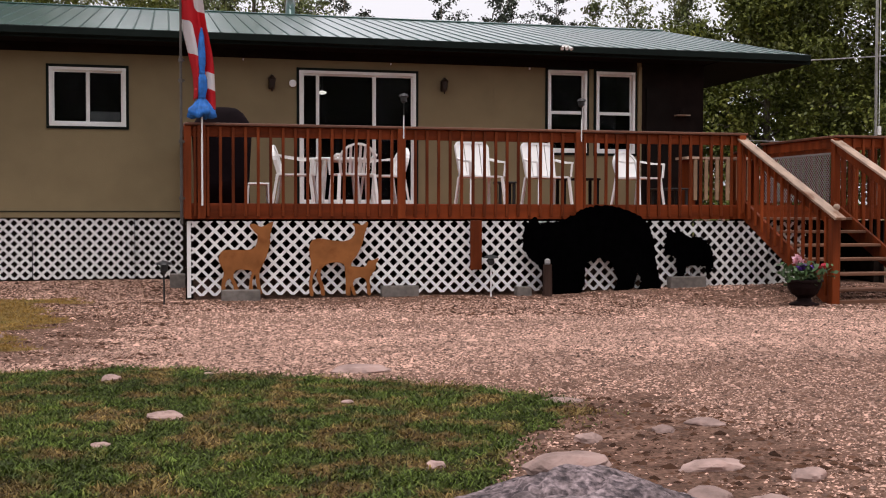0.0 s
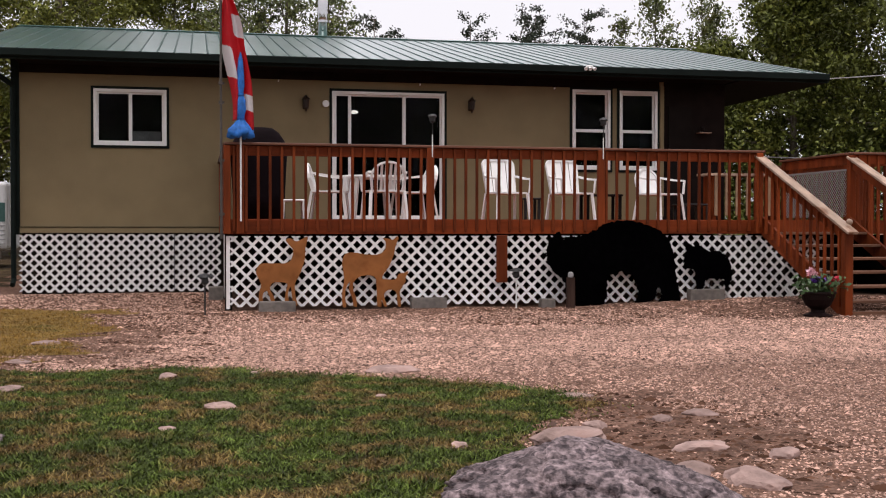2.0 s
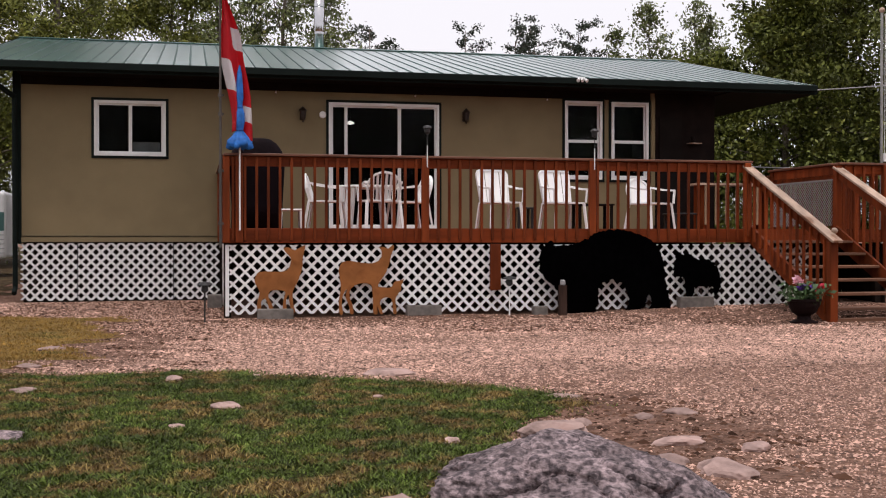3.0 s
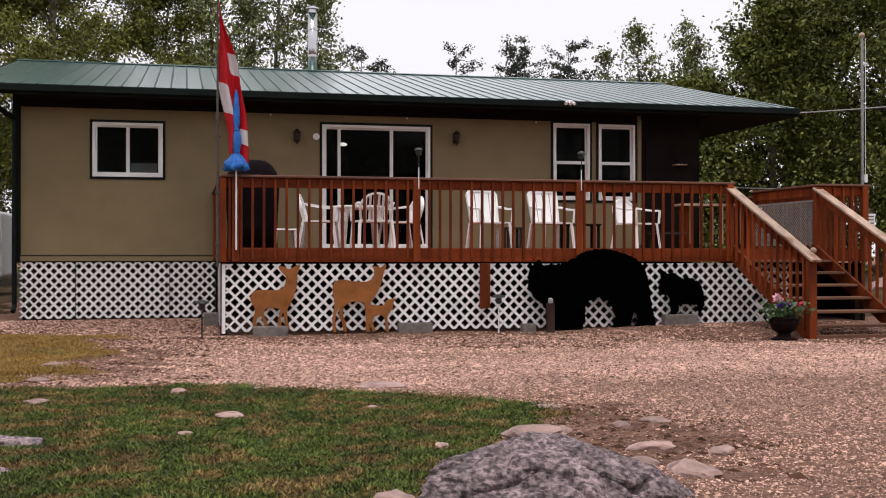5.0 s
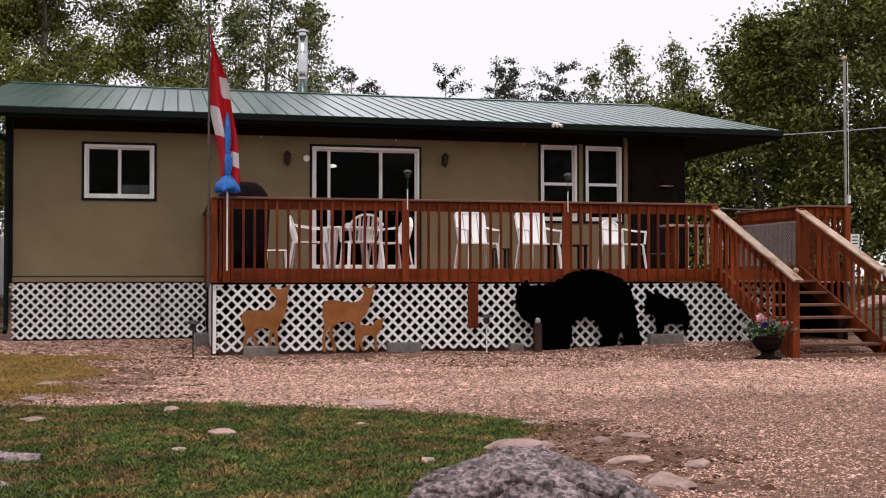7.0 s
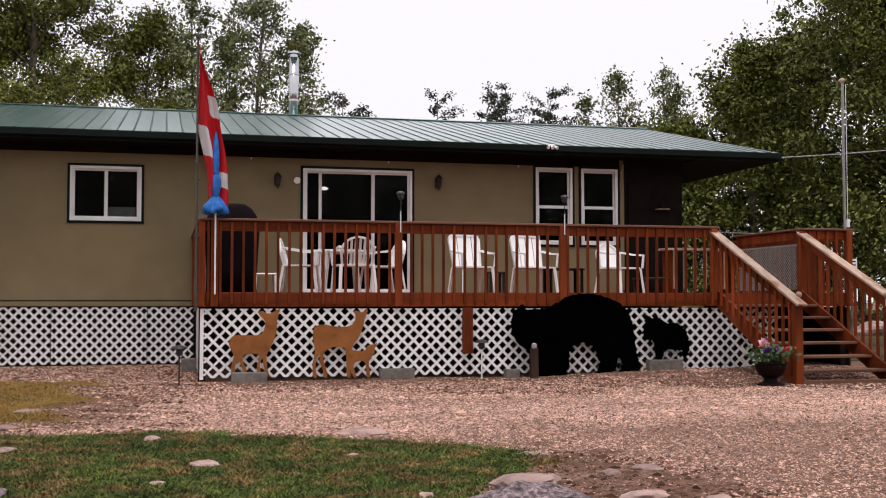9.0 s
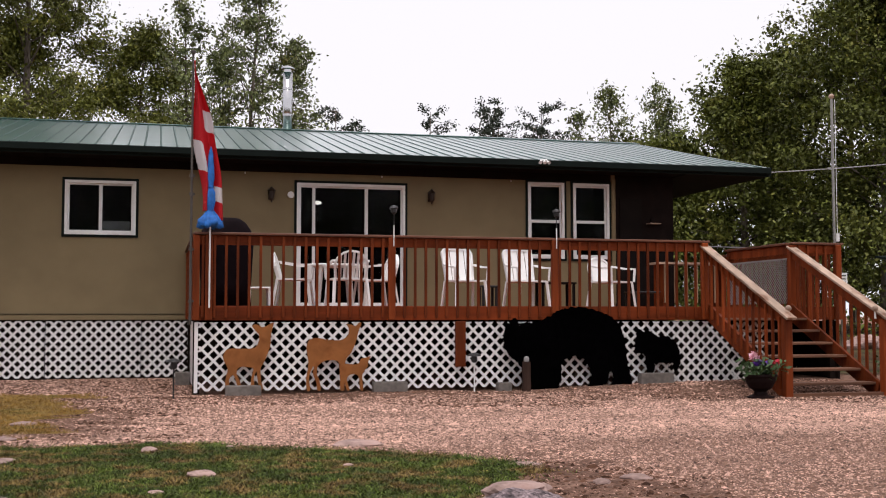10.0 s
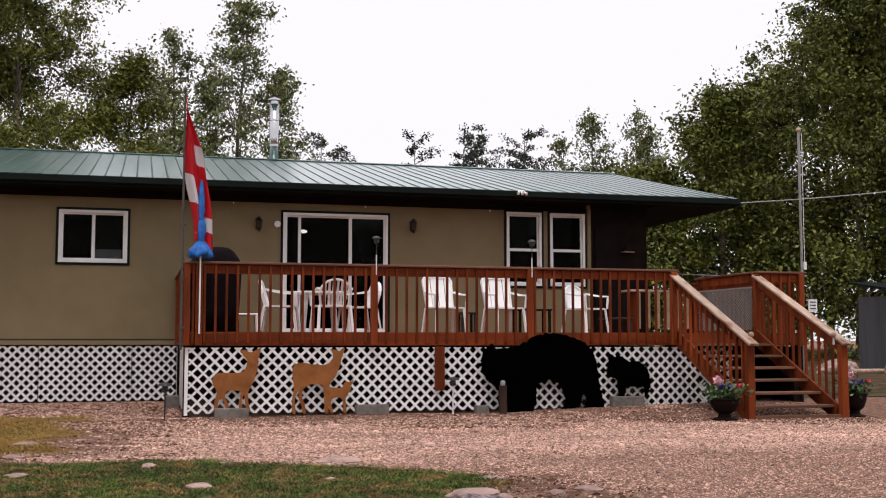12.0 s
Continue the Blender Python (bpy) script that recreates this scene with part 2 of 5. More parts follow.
def rounded(points, steps=3):
    """A closed smooth outline through the points."""
    out, k = [], len(points)
    for i in range(k):
        p = [Vector(points[(i + j - 1) % k]) for j in range(4)]
        for s in range(steps):
            t = s / steps
            out.append(tuple(0.5 * (2 * p[1] + (p[2] - p[0]) * t + (2 * p[0] - 5 * p[1] + 4 * p[2] - p[3]) * t * t + (3 * p[1] - p[0] - 3 * p[2] + p[3]) * t ** 3)))
    return out


def soften(bm, w=0.006, seg=1):
    bmesh.ops.bevel(bm, geom=bm.edges[:], offset=w, segments=seg, affect="EDGES", profile=0.5)


def part(name, bm, material, parent=None, label="", smooth=False):
    me = bpy.data.meshes.new(name)
    bmesh.ops.recalc_face_normals(bm, faces=bm.faces[:])
    bm.to_mesh(me)
    bm.free()
    if smooth:
        me.polygons.foreach_set("use_smooth", [True] * len(me.polygons))
    me.materials.append(material)
    ob = new(name, me)
    ob.parent = parent
    if label:
        ob["label"] = label
    return ob


def thing(name, label, category, at=(0, 0, 0), group="", kind="", turn=0):
    e = new(name)
    e.empty_display_size = 0.2
    e.matrix_basis = pose(*at, 0, 0, turn)
    return tagged(e, label, category, group, kind)


def raw(name, verts, faces, material, parent=None, smooth=False):
    me = bpy.data.meshes.new(name)
    me.from_pydata(np.asarray(verts).tolist(), [], np.asarray(faces).tolist())
    me.materials.append(material)
    if smooth:
        me.polygons.foreach_set("use_smooth", [True] * len(me.polygons))
    ob = new(name, me)
    ob.parent = parent
    return ob


def one_box(name, dims, material, parent, label="", bevel=0.0):
    bm = bmesh.new()
    box(bm, *dims)
    if bevel:
        soften(bm, bevel)
    return part(name, bm, material, parent, label)


def smooth01(t):
    t = np.clip(t, 0, 1)
    return t * t * (3 - 2 * t)


def ground_z(x, y):
    x, y = np.asarray(x, float), np.asarray(y, float)
    z = 0.17 * smooth01((-3 - y) / 5.0) + 0.09 * smooth01((x - 3.5) / 4.5) * smooth01((y + 2.0) / 2.0)
    return z + 0.35 * smooth01((y - 16) / 30) + 0.012 * np.sin(x * 1.7 + y * 0.6) * np.sin(y * 1.3 - x * 0.4)


def gz(x, y):
    return float(ground_z(x, y))

# ---- ground ----
def build_ground():
    xs = np.unique(np.concatenate([np.linspace(-400, -12, 20), np.linspace(-12, 26, 153), np.linspace(26, 500, 22)]))
    ys = np.unique(np.concatenate([np.linspace(-300, -22, 14), np.linspace(-22, 22, 177), np.linspace(22, 700, 24)]))
    X, Y = np.meshgrid(xs, ys)
    V = np.stack([X, Y, ground_z(X, Y)], -1).reshape(-1, 3)
    w = len(xs)
    i = (np.arange(len(ys) - 1)[:, None] * w + np.arange(w - 1)[None]).ravel()
    F = np.stack([i, i + 1, i + w + 1, i + w], 1)
    tagged(raw("ground", V, F, M_EARTH, smooth=True), "tan pink gravel yard of crushed stone and earth", "ground", kind="structure")


build_ground()

DECK_Z, RIM_Z, RAIL_Z = 1.21, 1.01, 2.21
WALL_Y, EAVE_Y, EAVE_Z, RIDGE_Y, RIDGE_Z = 4.55, 3.88, 3.93, 10.27, 5.35
HX0, HX1, RX0, RX1, BACK_Y = -3.225, 9.25, -4.05, 11.0, 16.0


# ---- house ----
house = thing("house", "single-storey tan cabin with a green metal roof behind a wooden deck", "house", (2.75, 10.2, 0))


def hpart(name, bm, material, parent=None, label="", smooth=False):
    bmesh.ops.translate(bm, verts=bm.verts[:], vec=(-2.75, -10.2, 0))
    return part(name, bm, material, parent or house, label, smooth)


def hbox(name, dims, material, parent=None, label="", bevel=0.0):
    bm = bmesh.new()
    box(bm, *dims)
    if bevel:
        soften(bm, bevel)
    return hpart(name, bm, material, parent, label)


BASE_Z, TOP_Z = 1.035, 4.0
WIN = [(-2.06, -0.885, 2.465, 3.40), (6.26, 6.985, 2.153, 3.60), (7.165, 7.90, 2.153, 3.60)]
DOOR = (1.90, 3.885, DECK_Z + 0.02, 3.46)
openings = sorted([WIN[0], DOOR, WIN[1], WIN[2]])
x = HX0
for a, b, z0, z1 in openings + [(8.03, 8.03, 0, 0)]:
    bm = bmesh.new()
    box(bm, x, a, WALL_Y, WALL_Y + 0.15, BASE_Z, TOP_Z)
    hpart("wall_panel", bm, M_WALL)
    if b > a:
        hbox("wall_panel", (a, b, WALL_Y, WALL_Y + 0.15, z1, TOP_Z), M_WALL)
        if z0 > BASE_Z:
            hbox("wall_panel", (a, b, WALL_Y, WALL_Y + 0.15, BASE_Z, z0), M_WALL)
    x = b
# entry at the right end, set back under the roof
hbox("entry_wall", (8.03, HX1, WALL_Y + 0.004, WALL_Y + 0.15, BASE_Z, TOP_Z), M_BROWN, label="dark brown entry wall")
hbox("corner_board", (7.945, 8.025, WALL_Y - 0.05, WALL_Y - 0.003, 1.3, 3.7), M_WALL, label="tan corner board", bevel=0.008)
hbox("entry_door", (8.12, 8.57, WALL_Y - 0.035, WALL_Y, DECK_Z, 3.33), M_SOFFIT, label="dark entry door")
hbox("side_wall", (HX0, HX0 + 0.15, WALL_Y + 0.15, BACK_Y, BASE_Z, TOP_Z), M_WALL)
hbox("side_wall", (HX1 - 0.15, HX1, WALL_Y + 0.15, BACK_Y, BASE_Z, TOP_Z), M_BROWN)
hbox("back_wall", (HX0, HX1, BACK_Y, BACK_Y + 0.15, BASE_Z, TOP_Z), M_WALL)
hbox("floor_slab", (HX0 + 0.02, HX1, WALL_Y + 0.02, BACK_Y, BASE_Z - 0.05, BASE_Z + 0.14), M_DEEPSHADE)
# set-back block in the same near black, as shade behind the lattice
hbox("foundation", (HX0 + 0.25, HX1, WALL_Y + 0.4, BACK_Y - 0.2, -0.2, BASE_Z - 0.06), M_DEEPSHADE)
# room wall added, with indoor darkness put into its near-black colour
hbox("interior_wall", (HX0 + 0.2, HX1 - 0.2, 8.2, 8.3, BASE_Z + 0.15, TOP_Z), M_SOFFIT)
hbox("base_trim", (HX0 - 0.01, 0.0, WALL_Y - 0.022, WALL_Y - 0.002, 1.005, 1.095), M_WALL)
hbox("drip_edge", (HX0 - 0.01, 0.0, WALL_Y - 0.03, WALL_Y - 0.002, 1.098, 1.108), M_TRIM)
hbox("corner_trim", (HX0 - 0.13, HX0 - 0.004, WALL_Y - 0.03, WALL_Y + 0.14, 0.98, TOP_Z), M_TRIM, label="dark green corner post")
bm = bmesh.new()
bend = [(RX0 + 0.35, EAVE_Y - 0.03, EAVE_Z - 0.12), (RX0 + 0.37, EAVE_Y + 0.03, EAVE_Z - 0.26), (HX0 - 0.09, WALL_Y - 0.09, EAVE_Z - 0.52), (HX0 - 0.09, WALL_Y - 0.09, 0.25), (HX0 - 0.09, WALL_Y - 0.22, 0.16)]
for p, q in zip(bend, bend[1:]):
    rod(bm, p, q, 0.042, n=10)
hpart("drain_pipe", bm, M_TRIM, label="dark bent drain pipe at the cabin corner")
for gx in (-2.36, -0.37, 1.08, 5.27):
    hbox("panel_seam", (gx, gx + 0.006, WALL_Y - 0.002, WALL_Y + 0.001, BASE_Z + 0.07, 3.68), M_WALL)

# gable ends
for gx0, gx1, m in ((HX0, HX0 + 0.15, M_WALL), (HX1 - 0.15, HX1, M_BROWN)):
    bm = bmesh.new()
    slab(bm, [(WALL_Y, TOP_Z), (BACK_Y + 0.15, TOP_Z), (RIDGE_Y, RIDGE_Z - 0.16)], gx0, gx1)
    for v in bm.verts:
        v.co = (v.co.y, v.co.x, v.co.z)
    hpart("gable", bm, m)

# roof: two metal slopes with ribs, fascia, soffit and ridge cap
SLOPE = (RIDGE_Z - EAVE_Z) / (RIDGE_Y - EAVE_Y)
for s in (-1, 1):
    y_eave = RIDGE_Y + s * (RIDGE_Y - EAVE_Y)
    bm = bmesh.new()
    q = [(RX0, y_eave, EAVE_Z), (RX1, y_eave, EAVE_Z), (RX1, RIDGE_Y, RIDGE_Z), (RX0, RIDGE_Y, RIDGE_Z)]
    up = [bm.verts.new(p) for p in q]
    dn = [bm.verts.new((p[0], p[1], p[2] - 0.02)) for p in q]
    bm.faces.new(up)
    bm.faces.new(dn[::-1])
    for i in range(4):
        bm.faces.new((up[i], dn[i], dn[(i + 1) % 4], up[(i + 1) % 4]))
    hpart("roof_sheet", bm, M_ROOF, label="glossy green metal roof sheet")
    bm = bmesh.new()
    q = [(RX0 + 0.02, y_eave - s * 0.03, EAVE_Z - 0.03), (RX1 - 0.02, y_eave - s * 0.03, EAVE_Z - 0.03), (RX1 - 0.02, RIDGE_Y, RIDGE_Z - 0.03), (RX0 + 0.02, RIDGE_Y, RIDGE_Z - 0.03)]
    up = [bm.verts.new(p) for p in q]
    dn = [bm.verts.new((p[0], p[1], p[2] - 0.10)) for p in q]
    bm.faces.new(up)
    bm.faces.new(dn[::-1])
    for i in range(4):
        bm.faces.new((up[i], dn[i], dn[(i + 1) % 4], up[(i + 1) % 4]))
    hpart("roof_deck", bm, M_SOFFIT)
    hbox("fascia", (RX0, RX1, min(y_eave, y_eave + s * -0.028), max(y_eave, y_eave - s * 0.028), EAVE_Z - 0.17, EAVE_Z - 0.022), M_TRIM, label="dark green fascia board")
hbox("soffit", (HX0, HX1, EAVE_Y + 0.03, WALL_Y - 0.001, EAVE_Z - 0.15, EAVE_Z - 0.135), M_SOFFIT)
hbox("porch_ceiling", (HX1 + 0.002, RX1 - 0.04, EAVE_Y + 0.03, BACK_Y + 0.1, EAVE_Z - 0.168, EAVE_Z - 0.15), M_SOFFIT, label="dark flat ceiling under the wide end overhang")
bm = bmesh.new()
slab(bm, [(EAVE_Y + 0.05, EAVE_Z - 0.15), (2 * RIDGE_Y - EAVE_Y - 0.05, EAVE_Z - 0.15), (RIDGE_Y, RIDGE_Z - 0.14)], RX1 - 0.04, RX1 - 0.02)
for v in bm.verts:
    v.co = (v.co.y, v.co.x, v.co.z)
hpart("gable", bm, M_BROWN)
# dark strip added on the wall top in place of the eave's shadow
hbox("frieze_board", (HX0 + 0.002, 7.94, WALL_Y - 0.016, WALL_Y - 0.002, 3.635, EAVE_Z - 0.152), M_BROWN, label="dark brown band painted as shade under the eave")
hbox("gutter", (RX0 + 0.05, RX1 - 0.03, EAVE_Y - 0.075, EAVE_Y - 0.002, EAVE_Z - 0.13, EAVE_Z - 0.004), M_TRIM, label="dark green gutter", bevel=0.015)
bm = bmesh.new()
for s in (-1, 1):
    bar(bm, (RX0 - 0.01, RIDGE_Y + s * 0.09, RIDGE_Z - 0.09 * SLOPE + 0.022), (RX1 + 0.01, RIDGE_Y + s * 0.09, RIDGE_Z - 0.09 * SLOPE + 0.022), 0.2, 0.012, (0, -s * SLOPE * -1, 1))
hpart("ridge_cap", bm, M_ROOF)
for gx, d in ((RX0, 0.02), (RX1, -0.02)):
    for s in (-1, 1):
        bm = bmesh.new()
        bar(bm, (gx, RIDGE_Y + s * (RIDGE_Y - EAVE_Y), EAVE_Z - 0.075), (gx, RIDGE_Y, RIDGE_Z - 0.075), 0.03, 0.15)
        hpart("rake_board", bm, M_TRIM)
rib = None
for k in range(int((RX1 - RX0) / 0.268) + 1):
    rx = RX0 + 0.09 + k * 0.268
    if rx > RX1 - 0.03:
        break
    if rib is None:
        bm = bmesh.new()
        e, r = Vector((0, EAVE_Y - 0.01, EAVE_Z)), Vector((0, RIDGE_Y - 0.09, RIDGE_Z - 0.09 * SLOPE))
        sec = ((-0.016, 0.0), (-0.007, 0.011), (0.007, 0.011), (0.016, 0.0))
        ra = [bm.verts.new(e + Vector((u, 0, w))) for u, w in sec]
        rb = [bm.verts.new(r + Vector((u, 0, w))) for u, w in sec]
        for i in range(3):
            bm.faces.new((ra[i], ra[i + 1], rb[i + 1], rb[i]))
        bm.faces.new(ra[::-1])
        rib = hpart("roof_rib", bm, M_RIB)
        rib.location.x = rx
        continue
    o = rib.copy()
    scene.collection.objects.link(o)
    o.location.x = rx

# windows and the sliding door
def window(name, a, b, z0, z1, split, label, sill=False):
    y = WALL_Y
    bm = bmesh.new()
    w = 0.05
    for d in ((a, b, z1 - w, z1), (a, b, z0, z0 + w), (a, a + w, z0 + w, z1 - w), (b - w, b, z0 + w, z1 - w)):
        box(bm, d[0], d[1], y - 0.035, y + 0.09, d[2], d[3])
    fr = hpart(name, bm, M_WHITE, label=label)
    bm = bmesh.new()
    t = 0.045
    for d in ((a - t, b + t, z1 + 0.002, z1 + t), (a - t, b + t, z0 - t, z0 - 0.002), (a - t, a - 0.002, z0, z1), (b + 0.002, b + t, z0, z1)):
        box(bm, d[0], d[1], y - 0.02, y - 0.002, d[2], d[3])
    hpart("outer_trim", bm, M_TRIM, fr, "dark outer trim")
    s = 0.028
    if split == "x":
        mid = (a + b) / 2
        panes = [(a + w, mid, z0 + w, z1 - w), (mid, b - w, z0 + w, z1 - w)]
    elif split == "z":
        mid = z0 + (z1 - z0) * 0.49
        panes = [(a + w, b - w, z0 + w, mid), (a + w, b - w, mid, z1 - w)]
    else:
        panes = [(a + w, a + 0.31, z0 + w, z1 - w), (a + 0.31, a + 1.27, z0 + w, z1 - w), (a + 1.27, b - w, z0 + w, z1 - w)]
    for k, p in enumerate(panes):
        yy = y + 0.01 + 0.02 * (k % 2)
        bm = bmesh.new()
        for d in ((p[0], p[1], p[3] - s, p[3]), (p[0], p[1], p[2], p[2] + s), (p[0], p[0] + s, p[2] + s, p[3] - s), (p[1] - s, p[1], p[2] + s, p[3] - s)):
            box(bm, d[0], d[1], yy, yy + 0.03, d[2], d[3])
        hpart("sash", bm, M_WHITE, fr)
        g = hbox("pane", (p[0] + s, p[1] - s, yy + 0.012, yy + 0.017, p[2] + s, p[3] - s), M_GLASS, fr)
        g.visible_shadow = False
    return fr


window("window", *WIN[0], "x", "white vinyl sliding window with dark trim")
window("window", *WIN[1], "z", "white vinyl double-hung window")
window("window", *WIN[2], "z", "white vinyl double-hung window")
slider = window("sliding_door", *DOOR, "d", "white framed sliding glass patio door")
hbox("blind", (WIN[0][0] + 0.62, WIN[0][1] - 0.1, WALL_Y + 0.14, WALL_Y + 0.16, WIN[0][2] + 0.06, WIN[0][2] + 0.25), M_GREY, label="grey folded blind behind the glass")
for k in range(3):
    hbox("light_clip", (0.97 + k * 2.47, 0.99 + k * 2.47, WALL_Y - 0.04, WALL_Y - 0.003, 3.595, 3.625), M_WHITE)

lamp = thing("ceiling_lamp", "small lit ceiling lamp glowing behind the patio door", "lamp", (2.53, 6.4, 3.29))
bm = bmesh.new()
lathe(bm, [(0.02, 0.04), (0.07, 0.02), (0.085, 0.0), (0.06, -0.02), (0.02, -0.03)], 16)
part("shade", bm, M_LAMPGLOW, lamp, smooth=True)
bm = bmesh.new()
rod(bm, (0, 0, 0.05), (0, 0, 0.5), 0.012)
part("stem", bm, M_IRON, lamp)


# lattice skirts: two crossing layers of slats
def lattice(name, label, x0, x1, z0, z1, y, pitch, width=0.036, along="x", top=None):
    e = thing(name, label, "lattice", kind="structure")
    def height(u):
        return z1 if top is None else min(z1, top(u))
    for layer, sgn in ((0, 1), (1, -1)):
        k = math.floor((x0 - (z1 - z0)) / pitch) - 1
        while k * pitch < x1 + (z1 - z0) + pitch:
            u0 = k * pitch
            k += 1
            pts = []
            for i in range(61):
                z = z0 + (z1 - z0) * i / 60
                u = u0 + sgn * (z - z0)
                if x0 <= u <= x1 and z <= height(u):
                    pts.append((u, z))
            if len(pts) < 3:
                continue
            (ua, za), (ub, zb) = pts[0], pts[-1]
            d = (y - 0.009 * layer, y - 0.009 * layer - 0.008)
            h = width * 0.7071
            bm = bmesh.new()
            o = [(ua - h, za), (ua + h, za), (ub + h, zb), (ub - h, zb)]
            o = [(min(max(p, x0 - 0.01), x1 + 0.01), q) for p, q in o]
            slab(bm, o, d[0], d[1])
            if along == "y":
                for v in bm.verts:
                    v.co = (v.co.y, v.co.x, v.co.z)
            part("slat", bm, M_LATTICE, e)
    return e


lattice("lattice_skirt", "white diagonal lattice skirt under the tan cabin wall", HX0 - 0.02, 0.02, 0.02, 0.985, WALL_Y + 0.02, 0.163, 0.041)
lattice("lattice_skirt", "white diagonal lattice skirt below the deck", 0.03, 8.12, 0.05, 0.985, 0.035, 0.163, 0.038, top=lambda u: 9 if u < 7.45 else 0.985 - (u - 7.45) * 1.1 if u > 8.0 else 9)
lattice("lattice_skirt", "white diagonal lattice on the short deck side", 0.08, WALL_Y - 0.03, 0.04, 0.985, 0.03, 0.163, along="y")
lattice("lattice_skirt", "white diagonal lattice skirt behind the open steps", 8.02, 8.75, 0.06, 0.985, 0.30, 0.163)
# boards added behind the lattice; their near-black colour stands for under-deck shade
tagged(one_box("skirt_board", (HX0 + 0.01, 0.02, WALL_Y + 0.10, WALL_Y + 0.12, -0.05, 0.985), M_DEEPSHADE, None), "dark board added as shade behind the lattice", "skirt", kind="structure")
tagged(one_box("skirt_board", (6.9, 8.04, 0.10, 0.12, -0.05, 0.99), M_DEEPSHADE, None), "dark board added as shade behind the lattice", "skirt", kind="structure")
tagged(one_box("skirt_board", (8.05, 9.0, 0.36, 0.38, -0.05, 0.99), M_DEEPSHADE, None), "dark board added as shade behind the lattice", "skirt", kind="structure")
# end board added to keep light from leaking in under the deck
tagged(one_box("skirt_board", (9.87, 9.90, 0.06, WALL_Y, -0.05, 0.99), M_DEEPSHADE, None), "dark board added to block light at the deck end", "skirt", kind="structure")
tagged(one_box("lattice_post", (-0.012, 0.036, 0.012, 0.055, 0.03, 0.985), M_LATTICE, None), "white corner trim of the lattice skirt", "strip", kind="structure")
for px in (-2.34, -0.77):
    tagged(one_box("lattice_post", (px, px + 0.012, WALL_Y - 0.012, WALL_Y + 0.0, 0.02, 0.98), M_BLACK, None), "dark joint strip between lattice panels", "strip", kind="structure")

# ---- deck, rails and stairs ----
deck = thing("deck", "raised red-brown stained cedar deck with baluster rails", "deck", (0, 0, 0))
DX1 = 9.90
board = None
for k in range(31):
    y0 = 0.03 + k * 0.146
    if board is None:
        board = one_box("deck_board", (0, DX1, 0, 0.14, DECK_Z - 0.035, DECK_Z), M_CEDAR_X, deck)
        board.location.y = y0
    else:
        o = board.copy()
        scene.collection.objects.link(o)
        o.location.y = y0
one_box("rim_joist", (0, 7.62, 0.0, 0.038, RIM_Z, DECK_Z - 0.004), M_CEDAR_X, deck, bevel=0.005)
one_box("rim_joist", (9.0, DX1, 0.0, 0.038, RIM_Z, DECK_Z - 0.004), M_CEDAR_X, deck)
one_box("rim_joist", (0.0, 0.038, 0.04, WALL_Y - 0.01, RIM_Z, DECK_Z - 0.04), M_CEDAR, deck)
one_box("rim_joist", (DX1 - 0.038, DX1, 0.04, WALL_Y, RIM_Z, DECK_Z - 0.04), M_CEDAR, deck)
one_box("stair_header", (7.62, 9.0, 0.0, 0.038, RIM_Z, DECK_Z - 0.004), M_CEDAR_X, deck)
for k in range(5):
    one_box("joist", (0.3 + 1.9 * k, 0.34 + 1.9 * k, 0.05, WALL_Y, RIM_Z + 0.02, DECK_Z - 0.04), M_DEEPSHADE, deck)
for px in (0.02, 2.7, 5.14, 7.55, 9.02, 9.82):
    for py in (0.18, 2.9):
        one_box("support_post", (px - 0.045, px + 0.045, py - 0.045, py + 0.045, -0.1, RIM_Z), M_DEEPSHADE, deck)


def rail_x(x0, x1, y, n_posts, phase=0.09):
    """A rail that runs along x with its balusters on the outer face."""
    one_box("top_rail", (x0, x1, y, y + 0.036, RAIL_Z - 0.17, RAIL_Z - 0.036), M_CEDAR_X, deck, bevel=0.004)
    one_box("rail_cap", (x0 - 0.03, x1 + 0.03, y - 0.06, y + 0.09, RAIL_Z - 0.034, RAIL_Z), M_CAP, deck, "dark worn flat rail cap", bevel=0.006)
    for px in n_posts:
        one_box("rail_post", (px - 0.05, px + 0.05, y - 0.075, y - 0.002, RIM_Z + 0.005, RAIL_Z - 0.036), M_CEDAR, deck, bevel=0.006)
    k = 0
    while x0 + phase + k * 0.1555 < x1 - 0.03:
        bx = x0 + phase + k * 0.1555
        k += 1
        if any(abs(bx - px) < 0.075 for px in n_posts):
            continue
        yield bx


def baluster_at(loc, proto):
    if proto is None:
        bm = bmesh.new()
        box(bm, -0.018, 0.018, -0.036, -0.001, RIM_Z + 0.035, RAIL_Z - 0.045)
        soften(bm, 0.004)
        for z in (RIM_Z + 0.07, RAIL_Z - 0.1):
            rod(bm, (0, -0.036, z), (0, -0.041, z), 0.006, n=6)
        proto = part("baluster", bm, M_CEDAR, deck)
        o = proto
    else:
        o = proto.copy()
        scene.collection.objects.link(o)
    o.location = loc
    return proto


random.seed(4)
bal = None
for bx in rail_x(0.0, 7.60, 0.0, (0.17, 2.70, 5.135, 7.54)):
    bal = baluster_at((bx, 0, 0), bal)
for bx in rail_x(9.07, DX1, 0.0, (9.83,)):
    bal = baluster_at((bx, 0, 0), bal)
# small corner post at the left end
one_box("rail_post", (-0.045, 0.045, -0.04, 0.05, RIM_Z + 0.002, RAIL_Z - 0.036), M_CEDAR, deck, bevel=0.006)


